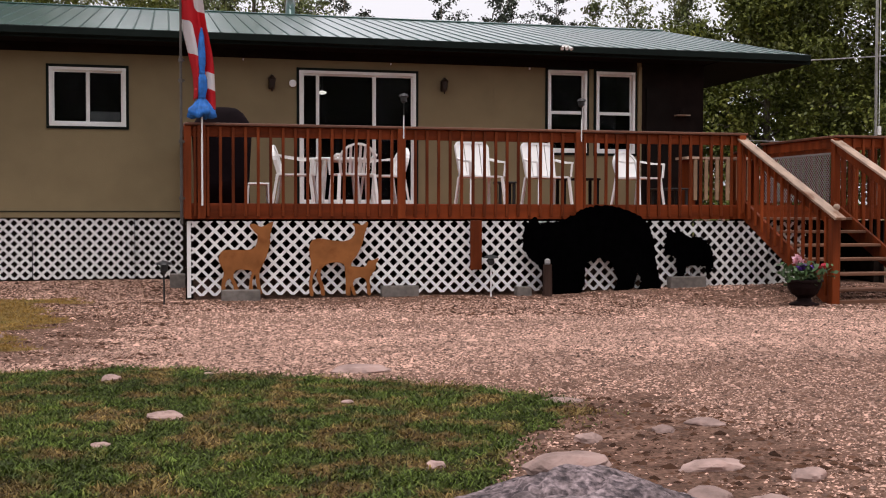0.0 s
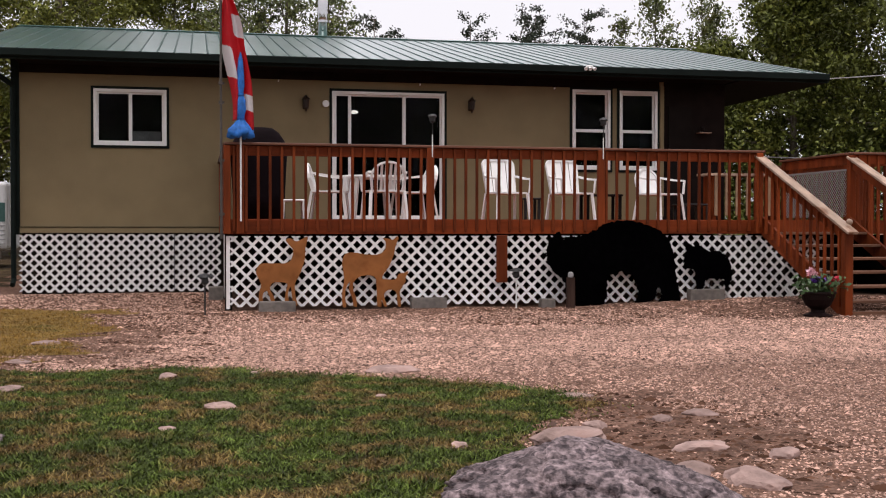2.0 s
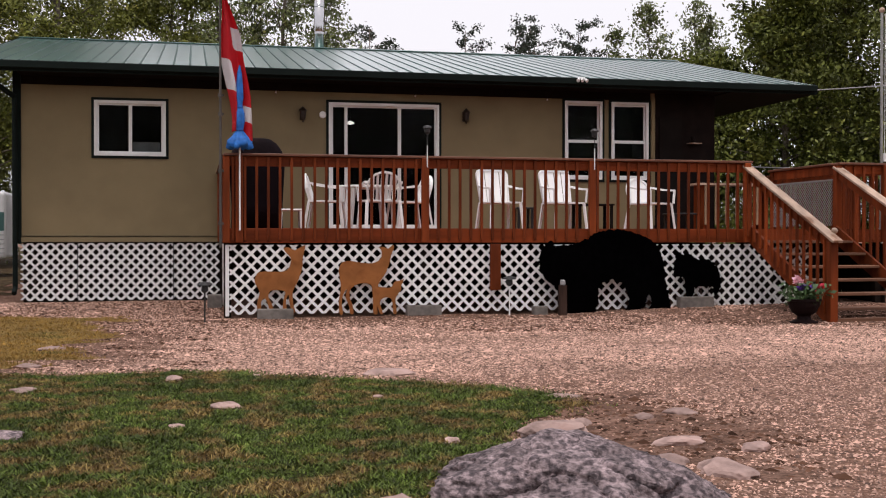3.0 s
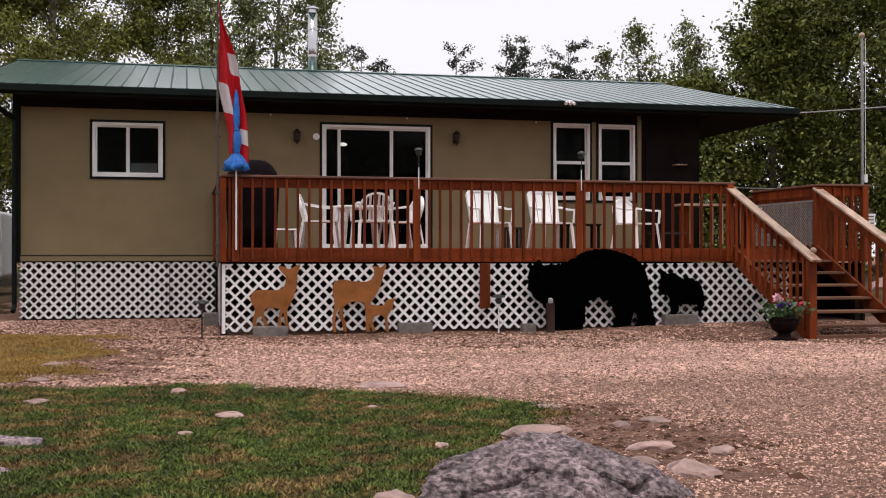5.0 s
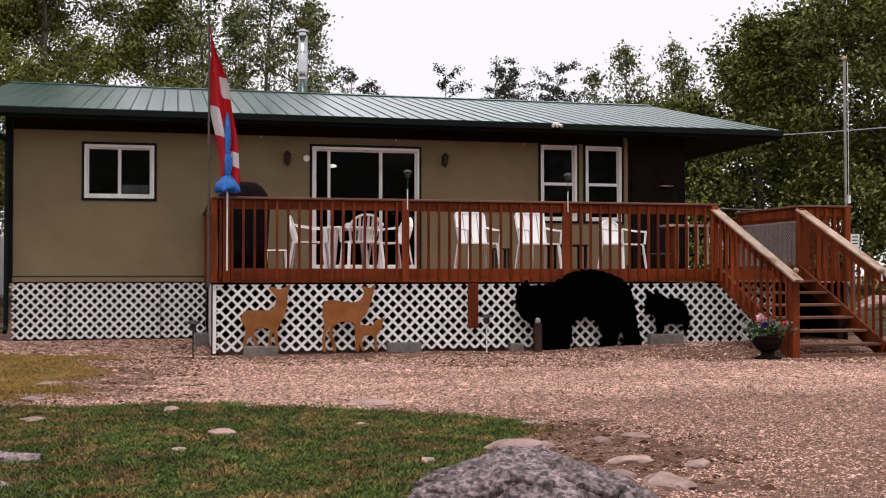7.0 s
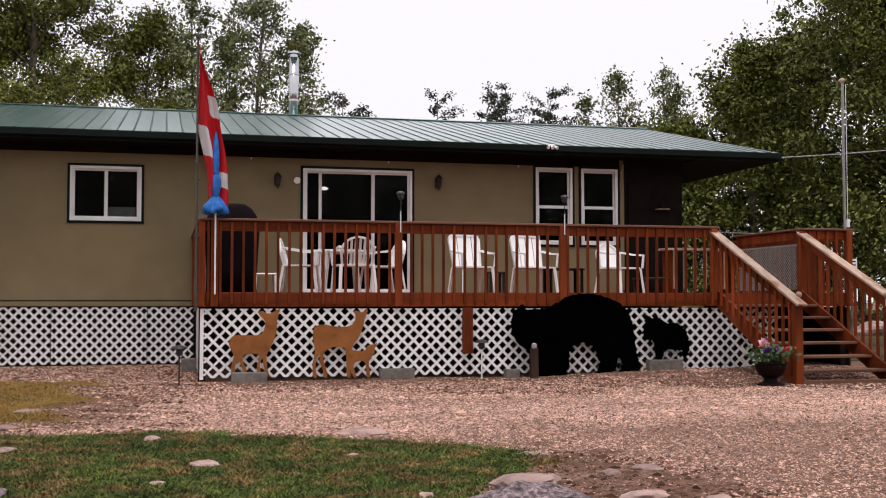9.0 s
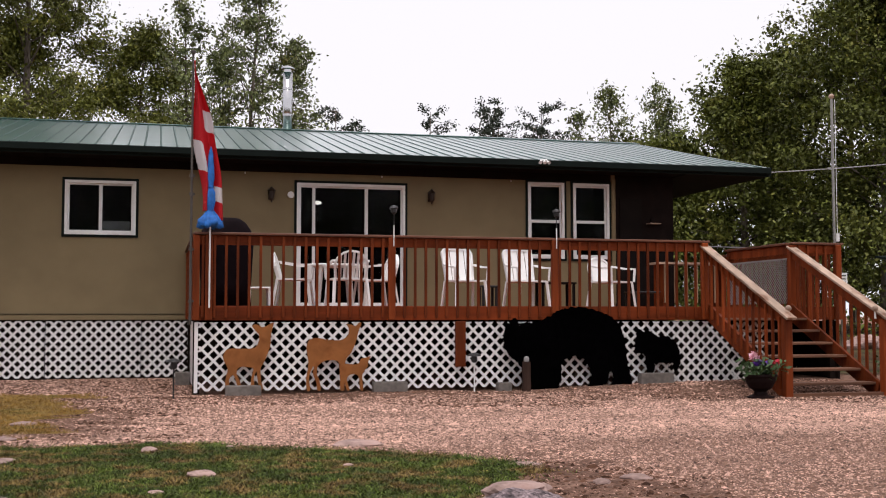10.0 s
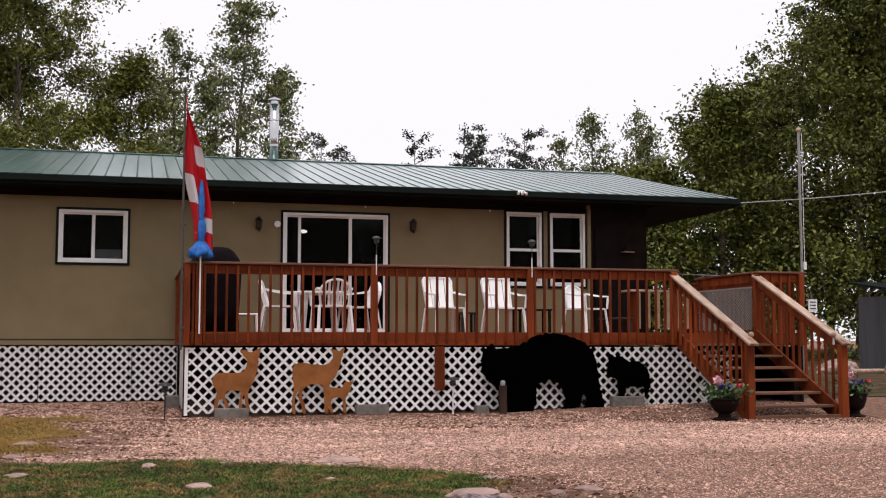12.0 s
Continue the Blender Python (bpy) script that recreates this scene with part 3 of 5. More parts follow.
def rail_y(xp, y0, y1, outer, label=""):
    one_box("top_rail", (xp - 0.018, xp + 0.018, y0, y1, RAIL_Z - 0.17, RAIL_Z - 0.036), M_CEDAR, deck)
    one_box("rail_cap", (xp - 0.07, xp + 0.07, y0 + 0.1, y1, RAIL_Z - 0.033, RAIL_Z - 0.001), M_CAP, deck, bevel=0.006)
    one_box("rail_post", (xp - 0.045, xp + 0.045, y1 - 0.09, y1, RIM_Z, RAIL_Z - 0.036), M_CEDAR, deck, bevel=0.006)
    k = 0
    while y0 + 0.15 + k * 0.1555 < y1 - 0.1:
        o = bal.copy()
        scene.collection.objects.link(o)
        o.location = (xp, y0 + 0.15 + k * 0.1555, 0)
        o.rotation_euler.z = radians(-90 if outer < 0 else 90)
        k += 1


rail_y(0.02, 0.0, WALL_Y - 0.02, -1)
rail_y(DX1 - 0.02, 0.0, WALL_Y - 0.02, 1)

# stairs: stringers, treads, newels, sloping caps and balusters
stairs = thing("staircase", "open-riser cedar steps with sloping rails up to the deck", "stairs", (8.3, -1.1, 0))
SX0, SX1, SY = 7.60, 9.0, -2.29
N_TREAD = 6
RISE = DECK_Z / 7.0
RUN = (-SY - 0.12) / 6.6


def sbox(name, d, m, label="", bevel=0.0):
    return one_box(name, (d[0] - 8.3, d[1] - 8.3, d[2] + 1.1, d[3] + 1.1, d[4], d[5]), m, stairs, label, bevel)


def sbar(name, a, b, w, h, m, label="", bevel=0.0):
    bm = bmesh.new()
    bar(bm, (a[0] - 8.3, a[1] + 1.1, a[2]), (b[0] - 8.3, b[1] + 1.1, b[2]), w, h)
    if bevel:
        soften(bm, bevel)
    return part(name, bm, m, stairs, label)


for k in range(N_TREAD):
    z = RISE * (k + 1)
    y = SY + 0.13 + RUN * k
    sbox("tread", (SX0 + 0.02, SX1 - 0.02, y, y + 0.14, z - 0.036, z), M_TREAD, bevel=0.005)
    sbox("tread", (SX0 + 0.02, SX1 - 0.02, y + 0.148, y + 0.288, z - 0.036, z), M_TREAD, bevel=0.005)
for sx in (SX0 + 0.0, SX1 - 0.0):
    sbar("stringer", (sx, SY + 0.1, 0.06), (sx, 0.0, DECK_Z - 0.06), 0.038, 0.24, M_CEDAR)
sbox("base_plank", (SX0 - 0.02, SX1 + 0.05, SY - 0.03, SY + 0.06, -0.02, 0.045), M_TREAD)
for sx in (SX0 - 0.04, SX1 + 0.04):
    sbox("newel_post", (sx - 0.055, sx + 0.055, SY - 0.055, SY + 0.055, -0.05, 1.03), M_CEDAR, bevel=0.008)
    sbox("newel_post", (sx - 0.05, sx + 0.05, -0.05, 0.045, RIM_Z, RAIL_Z - 0.05), M_CEDAR, bevel=0.008)
    sbar("sloping_cap", (sx, SY - 0.13, 1.03), (sx, 0.02, RAIL_Z - 0.07), 0.15, 0.036, M_WORN, "weathered grey sloping rail cap", bevel=0.006)
    inn = -0.045 if sx < 8 else 0.045
    sbar("sloping_rail", (sx + 0.0, SY + 0.04, 1.0), (sx + 0.0, -0.03, RAIL_Z - 0.17), 0.036, 0.14, M_CEDAR)
    nb = 13
    for k in range(nb):
        t = (k + 0.7) / (nb + 0.4)
        y = SY + t * (-SY)
        top = 1.03 + t * (RAIL_Z - 1.10) - 0.03
        low = max(0.10, -0.02 + t * (DECK_Z - 0.03))
        off = -0.036 if sx < 8 else 0.036
        sbox("baluster", (sx + off - 0.018, sx + off + 0.018, y - 0.018, y + 0.018, low, top), M_CEDAR, bevel=0.004)

# landing rail with its grey mesh panel
one_box("rail_post", (9.0, 9.09, 1.88, 1.97, RIM_Z, RAIL_Z - 0.04), M_CEDAR, deck, bevel=0.006)
one_box("top_rail", (9.02, 9.06, 0.05, 1.95, RAIL_Z - 0.18, RAIL_Z - 0.04), M_CEDAR, deck, "lighter orange stained rail board", bevel=0.004)
one_box("rail_cap", (8.97, 9.11, 0.05, 2.0, RAIL_Z - 0.038, RAIL_Z - 0.004), M_CAP, deck, bevel=0.005)
bm = bmesh.new()
for sgn in (1, -1):
    for k in range(-14, 36):
        u = 0.06 + k * 0.058
        z0, z1 = DECK_Z + 0.05, RAIL_Z - 0.26
        a, b = (u, z0), (u + sgn * (z1 - z0), z1)
        pts = [(a[0] + (b[0] - a[0]) * i / 40, a[1] + (b[1] - a[1]) * i / 40) for i in range(41)]
        pts = [p for p in pts if 0.06 < p[0] < 1.9]
        if len(pts) > 1:
            bar(bm, (9.0 - 0.008 * sgn, *pts[0]), (9.0 - 0.008 * sgn, *pts[-1]), 0.004, 0.0085, (1, 0, 0))
part("mesh_panel", bm, M_MESH, deck, "fine grey plastic mesh panel")
one_box("mesh_top_edge", (8.99, 9.01, 0.06, 1.9, RAIL_Z - 0.27, RAIL_Z - 0.245), M_MESH, deck)

# ---- things on the deck ----
def monobloc(name, label, group, at, turn, round_back=True, slat=0.036):
    e = thing(name, label, "chair", at, group, turn=turn)
    # seat
    bm = bmesh.new()
    slab(bm, rounded([(-0.24, -0.22), (0.24, -0.22), (0.25, 0.2), (0.2, 0.25), (-0.2, 0.25), (-0.25, 0.2)], 2), 0.40, 0.425)
    for v in bm.verts:
        v.co = (v.co.x, v.co.z, v.co.y + 0.02 * abs(v.co.x) * 4 * 0.25 - 0.03 * (v.co.z < -0.1) * 0)
    part("seat", bm, M_PLASTIC, e)
    # back: a bent frame with upright slats; the chair faces -y
    for s in (-1, 1):
        for yy, lean in ((-0.22, -0.05), (0.24, 0.07)):
            bm = bmesh.new()
            bar(bm, (s * 0.245, yy, 0.42), (s * 0.275, yy + lean, 0.0), 0.045, 0.03)
            part("leg", bm, M_PLASTIC, e)
        bm = bmesh.new()
        pts = [(s * 0.27, -0.24, 0.42), (s * 0.285, -0.25, 0.63), (s * 0.285, -0.02, 0.645), (s * 0.265, 0.25, 0.69)]
        for a, b in zip(pts, pts[1:]):
            bar(bm, a, b, 0.05, 0.028)
        part("armrest", bm, M_PLASTIC, e)
    bm = bmesh.new()
    if round_back:
        arc = [(0.25 * math.cos(a), 0.61 + 0.22 * math.sin(a)) for a in np.linspace(0, math.pi, 13)]
        arc = [(0.225, 0.42)] + arc + [(-0.225, 0.42)]
    else:
        arc = [(0.235, 0.42), (0.26, 0.88), (0.22, 0.94), (-0.22, 0.94), (-0.26, 0.88), (-0.235, 0.42)]
    def back_y(z):
        return 0.22 + (z - 0.42) * 0.28
    for a, b in zip(arc, arc[1:]):
        bar(bm, (a[0], back_y(a[1]), a[1]), (b[0], back_y(b[1]), b[1]), 0.03, 0.05, (0, 1, 0))
    part("back_frame", bm, M_PLASTIC, e)
    n = 6 if round_back else 4
    for k in range(n):
        xx = (k - (n - 1) / 2) * (0.065 if round_back else 0.122)
        top = 0.59 + 0.22 * math.sqrt(max(0.05, 1 - (xx / 0.25) ** 2)) if round_back else 0.93
        bm = bmesh.new()
        bar(bm, (xx, back_y(0.42), 0.42), (xx * 1.05, back_y(top), top), slat if round_back else 0.112, 0.012, (0, 1, 0))
        part("back_slat", bm, M_PLASTIC, e)
    return e


ROUND = "white moulded plastic armchair with a round slatted back"
monobloc("patio_chair", ROUND + " at the table", "chairs round the patio table", (1.54, 1.75, DECK_Z), 78)
monobloc("patio_chair", "white moulded plastic armchair with round back, seen from behind", "chairs round the patio table", (2.29, 1.35, DECK_Z), 184)
monobloc("patio_chair", ROUND + " at the table", "chairs round the patio table", (2.83, 1.95, DECK_Z), -80)
TALL = "white moulded plastic armchair with a tall flat back"
monobloc("patio_chair", TALL + " facing the yard", "row of deck chairs", (4.28, 1.80, DECK_Z), 9, False)
monobloc("patio_chair", TALL + " facing the yard", "row of deck chairs", (5.32, 1.80, DECK_Z), 9, False)
monobloc("patio_chair", "white moulded plastic armchair with a round back, turned aside", "row of deck chairs", (6.80, 1.80, DECK_Z), 24, True, 0.066)

table = thing("patio_table", "round white plastic patio table by the sliding door", "table", (2.20, 2.05, DECK_Z))
bm = bmesh.new()
lathe(bm, [(0.46, 0.635), (0.50, 0.64), (0.51, 0.66), (0.49, 0.67)], 28)
part("tabletop", bm, M_PLASTIC, table, smooth=False)
for a in range(4):
    bm = bmesh.new()
    c, s = math.cos(a * math.pi / 2 + 0.7), math.sin(a * math.pi / 2 + 0.7)
    bar(bm, (0.3 * c, 0.3 * s, 0.64), (0.38 * c, 0.38 * s, 0.0), 0.06, 0.04)
    part("leg", bm, M_PLASTIC, table)

stool = thing("side_table", "low white plastic side table beside the covered grill", "table", (0.99, 1.70, DECK_Z))
bm = bmesh.new()
box(bm, -0.17, 0.17, -0.16, 0.16, 0.27, 0.30)
soften(bm, 0.01)
part("tabletop", bm, M_PLASTIC, stool)
for sx in (-1, 1):
    for sy in (-1, 1):
        bm = bmesh.new()
        bar(bm, (sx * 0.15, sy * 0.14, 0.27), (sx * 0.165, sy * 0.155, 0), 0.045, 0.03)
        part("leg", bm, M_PLASTIC, stool)

grill = thing("covered_grill", "barbecue under a black fabric cover on the deck", "grill", (0.50, 1.75, DECK_Z))
bm = bmesh.new()
rings = []
for z, hx, hy in ((0.0, 0.37, 0.30), (0.35, 0.37, 0.29), (0.8, 0.40, 0.30), (1.02, 0.41, 0.30), (1.15, 0.37, 0.27), (1.27, 0.29, 0.21), (1.335, 0.20, 0.14), (1.35, 0.12, 0.08)):
    ring = []
    for k in range(40):
        a = k * 2 * math.pi / 40
        c, s = math.cos(a), math.sin(a)
        q = (abs(c) ** 4 + abs(s) ** 4) ** -0.25
        f = 1 + (0.025 * math.sin(a * 11 + z * 3) * (1 - z / 1.2))
        ring.append(bm.verts.new((c * q * hx * f, s * q * hy * f, z)))
    rings.append(ring)
for a, b in zip(rings, rings[1:]):
    for k in range(40):
        bm.faces.new((a[k], a[(k + 1) % 40], b[(k + 1) % 40], b[k]))
bm.faces.new(rings[-1])
bm.faces.new(rings[0][::-1])
part("cover", bm, M_BLACK, grill, smooth=True)


def small_table(at, w, d, h, m, label, name="low_table"):
    e = thing(name, label, "table", at)
    bm = bmesh.new()
    box(bm, -w / 2, w / 2, -d / 2, d / 2, h - 0.03, h)
    soften(bm, 0.006)
    part("tabletop", bm, m, e)
    for sx in (-1, 1):
        for sy in (-1, 1):
            bm = bmesh.new()
            box(bm, sx * (w / 2 - 0.04) - 0.02, sx * (w / 2 - 0.04) + 0.02, sy * (d / 2 - 0.04) - 0.02, sy * (d / 2 - 0.04) + 0.02, 0, h - 0.03)
            part("leg", bm, m, e)


small_table((4.79, 2.25, DECK_Z), 0.3, 0.3, 0.36, M_IRON, "small black side table between two white chairs")
small_table((5.95, 2.20, DECK_Z), 0.62, 0.4, 0.42, M_SOFFIT, "low dark wooden table below the windows")
small_table((8.01, 3.30, DECK_Z), 0.5, 0.5, 0.30, M_IRON, "low black metal plant stand near the entry")
# bench and planks at the landing
bench = thing("landing_bench", "weathered grey plank bench on the deck landing", "bench", (9.06, 3.50, DECK_Z))
for k in range(3):
    bm = bmesh.new()
    box(bm, -0.75, 0.75, -0.25 + k * 0.16, -0.25 + k * 0.16 + 0.145, 0.80, 0.84)
    part("plank", bm, M_WORN, bench)
for sx in (-0.6, 0.6):
    bm = bmesh.new()
    box(bm, sx - 0.03, sx + 0.03, -0.2, 0.2, 0, 0.80)
    part("leg", bm, M_CEDAR, bench)
for k in range(6):
    bm = bmesh.new()
    box(bm, -0.62 + k * 0.2, -0.56 + k * 0.2, -0.245, -0.215, 0.1, 0.80)
    part("upright", bm, M_TIMBER, bench)


def wall_lamp(at):
    e = thing("wall_lamp", "dark bronze coach lamp on the tan cabin wall", "lamp", at, "wall lamps")
    bm = bmesh.new()
    box(bm, -0.05, 0.05, -0.02, -0.002, -0.09, 0.09)
    soften(bm, 0.01)
    part("back_plate", bm, M_BRONZE, e)
    bm = bmesh.new()
    lathe(bm, [(0.01, 0.14), (0.03, 0.12), (0.075, 0.07), (0.06, 0.06), (0.045, -0.07), (0.02, -0.1), (0.008, -0.14)], 8, (0, -0.1, 0))
    part("lantern", bm, M_BRONZE, e)
    bm = bmesh.new()
    bar(bm, (0, -0.1, 0.06), (0, -0.01, 0.04), 0.015, 0.015)
    part("arm", bm, M_BRONZE, e)


wall_lamp((1.44, WALL_Y, 3.225))
wall_lamp((4.37, WALL_Y, 3.26))
bell = thing("thermometer", "round white thermometer beside the patio door", "thermometer", (1.79, WALL_Y - 0.03, 3.236))
bm = bmesh.new()
rod(bm, (0, 0, 0), (0, -0.025, 0), 0.062, 0.055, 20)
part("case", bm, M_WHITE, bell)

flood = thing("floodlight", "white twin-head floodlight under the eave", "lamp", (6.31, EAVE_Y - 0.09, 3.91))
bm = bmesh.new()
box(bm, -0.06, 0.06, -0.05, 0.0, -0.015, 0.02)
soften(bm, 0.01)
part("bracket", bm, M_WHITE, flood)
for s in (-1, 0, 1):
    bm = bmesh.new()
    rod(bm, (s * 0.055, -0.03, -0.015), (s * 0.085, -0.09, -0.055), 0.017, 0.032, 12)
    part("head", bm, M_WHITE, flood)


def rail_lamp(x):
    e = thing("rail_lamp", "solar lamp on a thin white stake above the rail post", "lamp", (x, -0.09, RAIL_Z - 0.16), "rail lamps")
    bm = bmesh.new()
    rod(bm, (0, 0, 0), (0, 0, 0.30), 0.008)
    part("stake", bm, M_WHITE, e)
    bm = bmesh.new()
    rod(bm, (0, 0, 0.30), (0, 0, 0.48), 0.006)
    part("stem", bm, M_IRON, e)
    bm = bmesh.new()
    lathe(bm, [(0.012, 0.46), (0.04, 0.48), (0.04, 0.53), (0.065, 0.54), (0.05, 0.565), (0.01, 0.58)], 12)
    part("lamp_head", bm, M_IRON, e)


rail_lamp(2.72)
rail_lamp(5.15)

# flag pole with its limp flag, and the closed umbrella
pole = thing("flagpole", "slim grey flagpole with a limp red and white flag", "flagpole", (-0.075, -0.06, 0.95))
bm = bmesh.new()
rod(bm, (0, 0, 0), (0, 0, 3.68), 0.019, 0.013, 10)
part("pole", bm, M_DULL, pole)
for z in (0.3, 1.0, 1.75, 2.0):
    bm = bmesh.new()
    rod(bm, (0, 0, z), (0, 0, z + 0.04), 0.03, n=10)
    box(bm, 0.0, 0.045, -0.012, 0.012, z + 0.008, z + 0.032)
    part("clamp", bm, M_DULL, pole)
bm = bmesh.new()
lathe(bm, [(0.012, 3.68), (0.03, 3.70), (0.03, 3.73), (0.01, 3.75)], 10)
part("finial", bm, M_DULL, pole)


def build_flag():
    bm = bmesh.new()
    uvl = bm.loops.layers.uv.new("UVMap")
    n, m = 84, 28

    def pale(s, w):
        a = smooth01((w - 0.50) / 0.12) * smooth01((s - 0.26) / 0.05) * smooth01((0.45 - s) / 0.05)
        b = smooth01((0.44 - w) / 0.12) * smooth01((s - 0.49) / 0.05) * smooth01((0.74 - s) / 0.05)
        c = smooth01((w - 0.60) / 0.10) * smooth01((s - 0.76) / 0.04) * smooth01((0.90 - s) / 0.04)
        return float(max(a, b, c))

    grid, uvs = [], {}
    for i in range(n + 1):
        s = i / n
        z = 3.60 - 2.08 * s
        left = 0.012 + 0.13 * smooth01((s - 0.45) / 0.5)
        right = 0.03 + 0.24 * smooth01(s / 0.4) + 0.14 * smooth01((s - 0.35) / 0.4)
        row = []
        for j in range(m + 1):
            w = j / m
            x = left + (right - left) * w + 0.012 * math.sin(9 * s + 5 * w)
            y = 0.055 * math.sin(w * 9.5 + s * 3.0) * min(1, 3 * s + 0.1) - 0.02
            zz = z - 0.13 * w * smooth01(s * 3) + 0.05 * math.sin(w * 7) * (s > 0.94)
            v = bm.verts.new((x, y, zz))
            uvs[v] = (pale(s, w), 3 * s + w)
            row.append(v)
        grid.append(row)
    for i in range(n):
        for j in range(m):
            f = bm.faces.new((grid[i][j], grid[i][j + 1], grid[i + 1][j + 1], grid[i + 1][j]))
            for lp in f.loops:
                lp[uvl].uv = uvs[lp.vert]
    bmesh.ops.solidify(bm, geom=bm.faces[:], thickness=0.003)
    part("flag", bm, M_FLAG, pole, "limp red and white flag", smooth=True)


build_flag()

umb = thing("closed_umbrella", "furled bright blue umbrella on a white pole at the rail", "umbrella", (0.175, -0.10, 1.32))
bm = bmesh.new()
rod(bm, (0, 0, -0.14), (0, 0, 1.25), 0.012, n=10)
part("pole", bm, M_WHITE, umb)
bm = bmesh.new()
rings = []
for z, r in ((2.05, 0.008), (1.95, 0.03), (1.75, 0.045), (1.62, 0.05), (1.52, 0.035), (1.50, 0.033), (1.42, 0.06), (1.30, 0.065), (1.22, 0.05), (1.19, 0.04), (1.10, 0.10), (1.02, 0.155), (0.97, 0.16), (0.95, 0.12), (0.955, 0.03)):
    ring = []
    for k in range(32):
        a = k * 2 * math.pi / 32
        f = 1 + 0.22 * math.sin(a * 8 + z * 4) * min(1, r * 9)
        ring.append(bm.verts.new((r * f * math.cos(a), r * f * math.sin(a) * 0.8, z + 0.025 * math.sin(a * 4) * (r > 0.1))))
    rings.append(ring)
for a, b in zip(rings, rings[1:]):
    for k in range(32):
        bm.faces.new((a[k], a[(k + 1) % 32], b[(k + 1) % 32], b[k]))
part("canopy", bm, M_BLUE, umb, smooth=True)
for z, r in ((1.505, 0.042), (1.20, 0.05)):
    bm = bmesh.new()
    rod(bm, (0, 0, z - 0.012), (0, 0, z + 0.012), r, n=14)
    part("tie", bm, M_BLUE, umb)

# chimney
chim = thing("chimney_pipe", "shiny stainless steel stove pipe with a rain cap on the roof", "chimney", (2.42, 10.9, RIDGE_Z - 0.63 * SLOPE - 0.05))
bm = bmesh.new()
rod(bm, (0, 0, 0), (0, 0, 1.66), 0.118, n=24)
part("pipe", bm, M_STEEL, chim, smooth=True)
for z in (0.62, 1.25):
    bm = bmesh.new()
    rod(bm, (0, 0, z), (0, 0, z + 0.05), 0.124, n=24)
    part("band", bm, M_STEEL, chim)
bm = bmesh.new()
lathe(bm, [(0.09, 1.66), (0.09, 1.74), (0.16, 1.75), (0.16, 1.78), (0.04, 1.83)], 24)
part("rain_cap", bm, M_STEEL, chim)

# ---- yard ornaments along the skirt ----
from mathutils.geometry import tessellate_polygon


def cutout(name, label, category, pts, x0, z0, w, h, y, m, thick=0.018, flip=False, fuzz=0.0):
    o = rounded([(x0 + (1 - px if flip else px) * w, z0 + pz * h) for px, pz in pts], 4 if fuzz == 0 else 9)
    rf = random.Random(5)
    o = [(px + rf.uniform(-fuzz, fuzz), pz + rf.uniform(-fuzz, fuzz) * (pz > z0 + 0.03)) for px, pz in o]
    bm = bmesh.new()
    a = [bm.verts.new((px, y - thick, pz)) for px, pz in o]
    b = [bm.verts.new((px, y, pz)) for px, pz in o]
    for i in range(len(o)):
        bm.faces.new((a[i], b[i], b[(i + 1) % len(o)], a[(i + 1) % len(o)]))
    for tri in tessellate_polygon([[Vector((px, pz, 0)) for px, pz in o]]):
        bm.faces.new([a[i] for i in tri])
        bm.faces.new([b[i] for i in reversed(tri)])
    return tagged(part(name, bm, m), label, category)


DEER = [(0.0, 0.49), (0.06, 0.59), (0.19, 0.61), (0.60, 0.62), (0.69, 0.79), (0.62, 0.87), (0.55, 0.95), (0.64, 0.97), (0.74, 0.93), (0.83, 0.95), (0.96, 1.0), (0.94, 0.90),
        (0.91, 0.79), (0.91, 0.69), (0.87, 0.57), (0.79, 0.41), (0.72, 0.30), (0.73, 0.13), (0.77, 0.0), (0.70, 0.0), (0.66, 0.15), (0.64, 0.26), (0.59, 0.16), (0.61, 0.0),
        (0.54, 0.0), (0.54, 0.16), (0.58, 0.30), (0.45, 0.33), (0.30, 0.32), (0.26, 0.23), (0.32, 0.13), (0.36, 0.0), (0.29, 0.0), (0.25, 0.12), (0.19, 0.21), (0.12, 0.15),
        (0.12, 0.0), (0.05, 0.0), (0.05, 0.16), (0.09, 0.30), (0.02, 0.42)]
DOE = [(0.0, 0.63), (0.05, 0.74), (0.19, 0.77), (0.43, 0.74), (0.64, 0.74), (0.76, 0.81), (0.77, 0.92), (0.72, 0.97), (0.81, 0.97), (0.90, 0.95), (0.97, 1.0), (1.0, 0.97),
       (0.95, 0.87), (0.91, 0.73), (0.83, 0.57), (0.72, 0.44), (0.69, 0.31), (0.69, 0.18), (0.70, 0.0), (0.64, 0.0), (0.62, 0.18), (0.60, 0.32), (0.57, 0.42), (0.36, 0.435),
       (0.21, 0.355), (0.19, 0.24), (0.24, 0.13), (0.26, 0.0), (0.20, 0.0), (0.18, 0.11), (0.12, 0.24), (0.14, 0.355), (0.07, 0.27), (0.05, 0.145), (0.07, 0.0),
       (0.01, 0.0), (0.0, 0.18), (0.035, 0.37), (0.02, 0.50)]
FAWN = [(0.03, 0.70), (0.21, 0.78), (0.58, 0.76), (0.70, 0.92), (0.88, 0.96), (1.0, 1.0), (0.91, 0.81), (0.91, 0.70), (0.79, 0.54), (0.73, 0.38), (0.77, 0.0), (0.67, 0.0),
        (0.64, 0.32), (0.55, 0.45), (0.36, 0.45), (0.24, 0.32), (0.33, 0.0), (0.24, 0.0), (0.16, 0.22), (0.13, 0.0), (0.04, 0.0), (0.03, 0.35)]
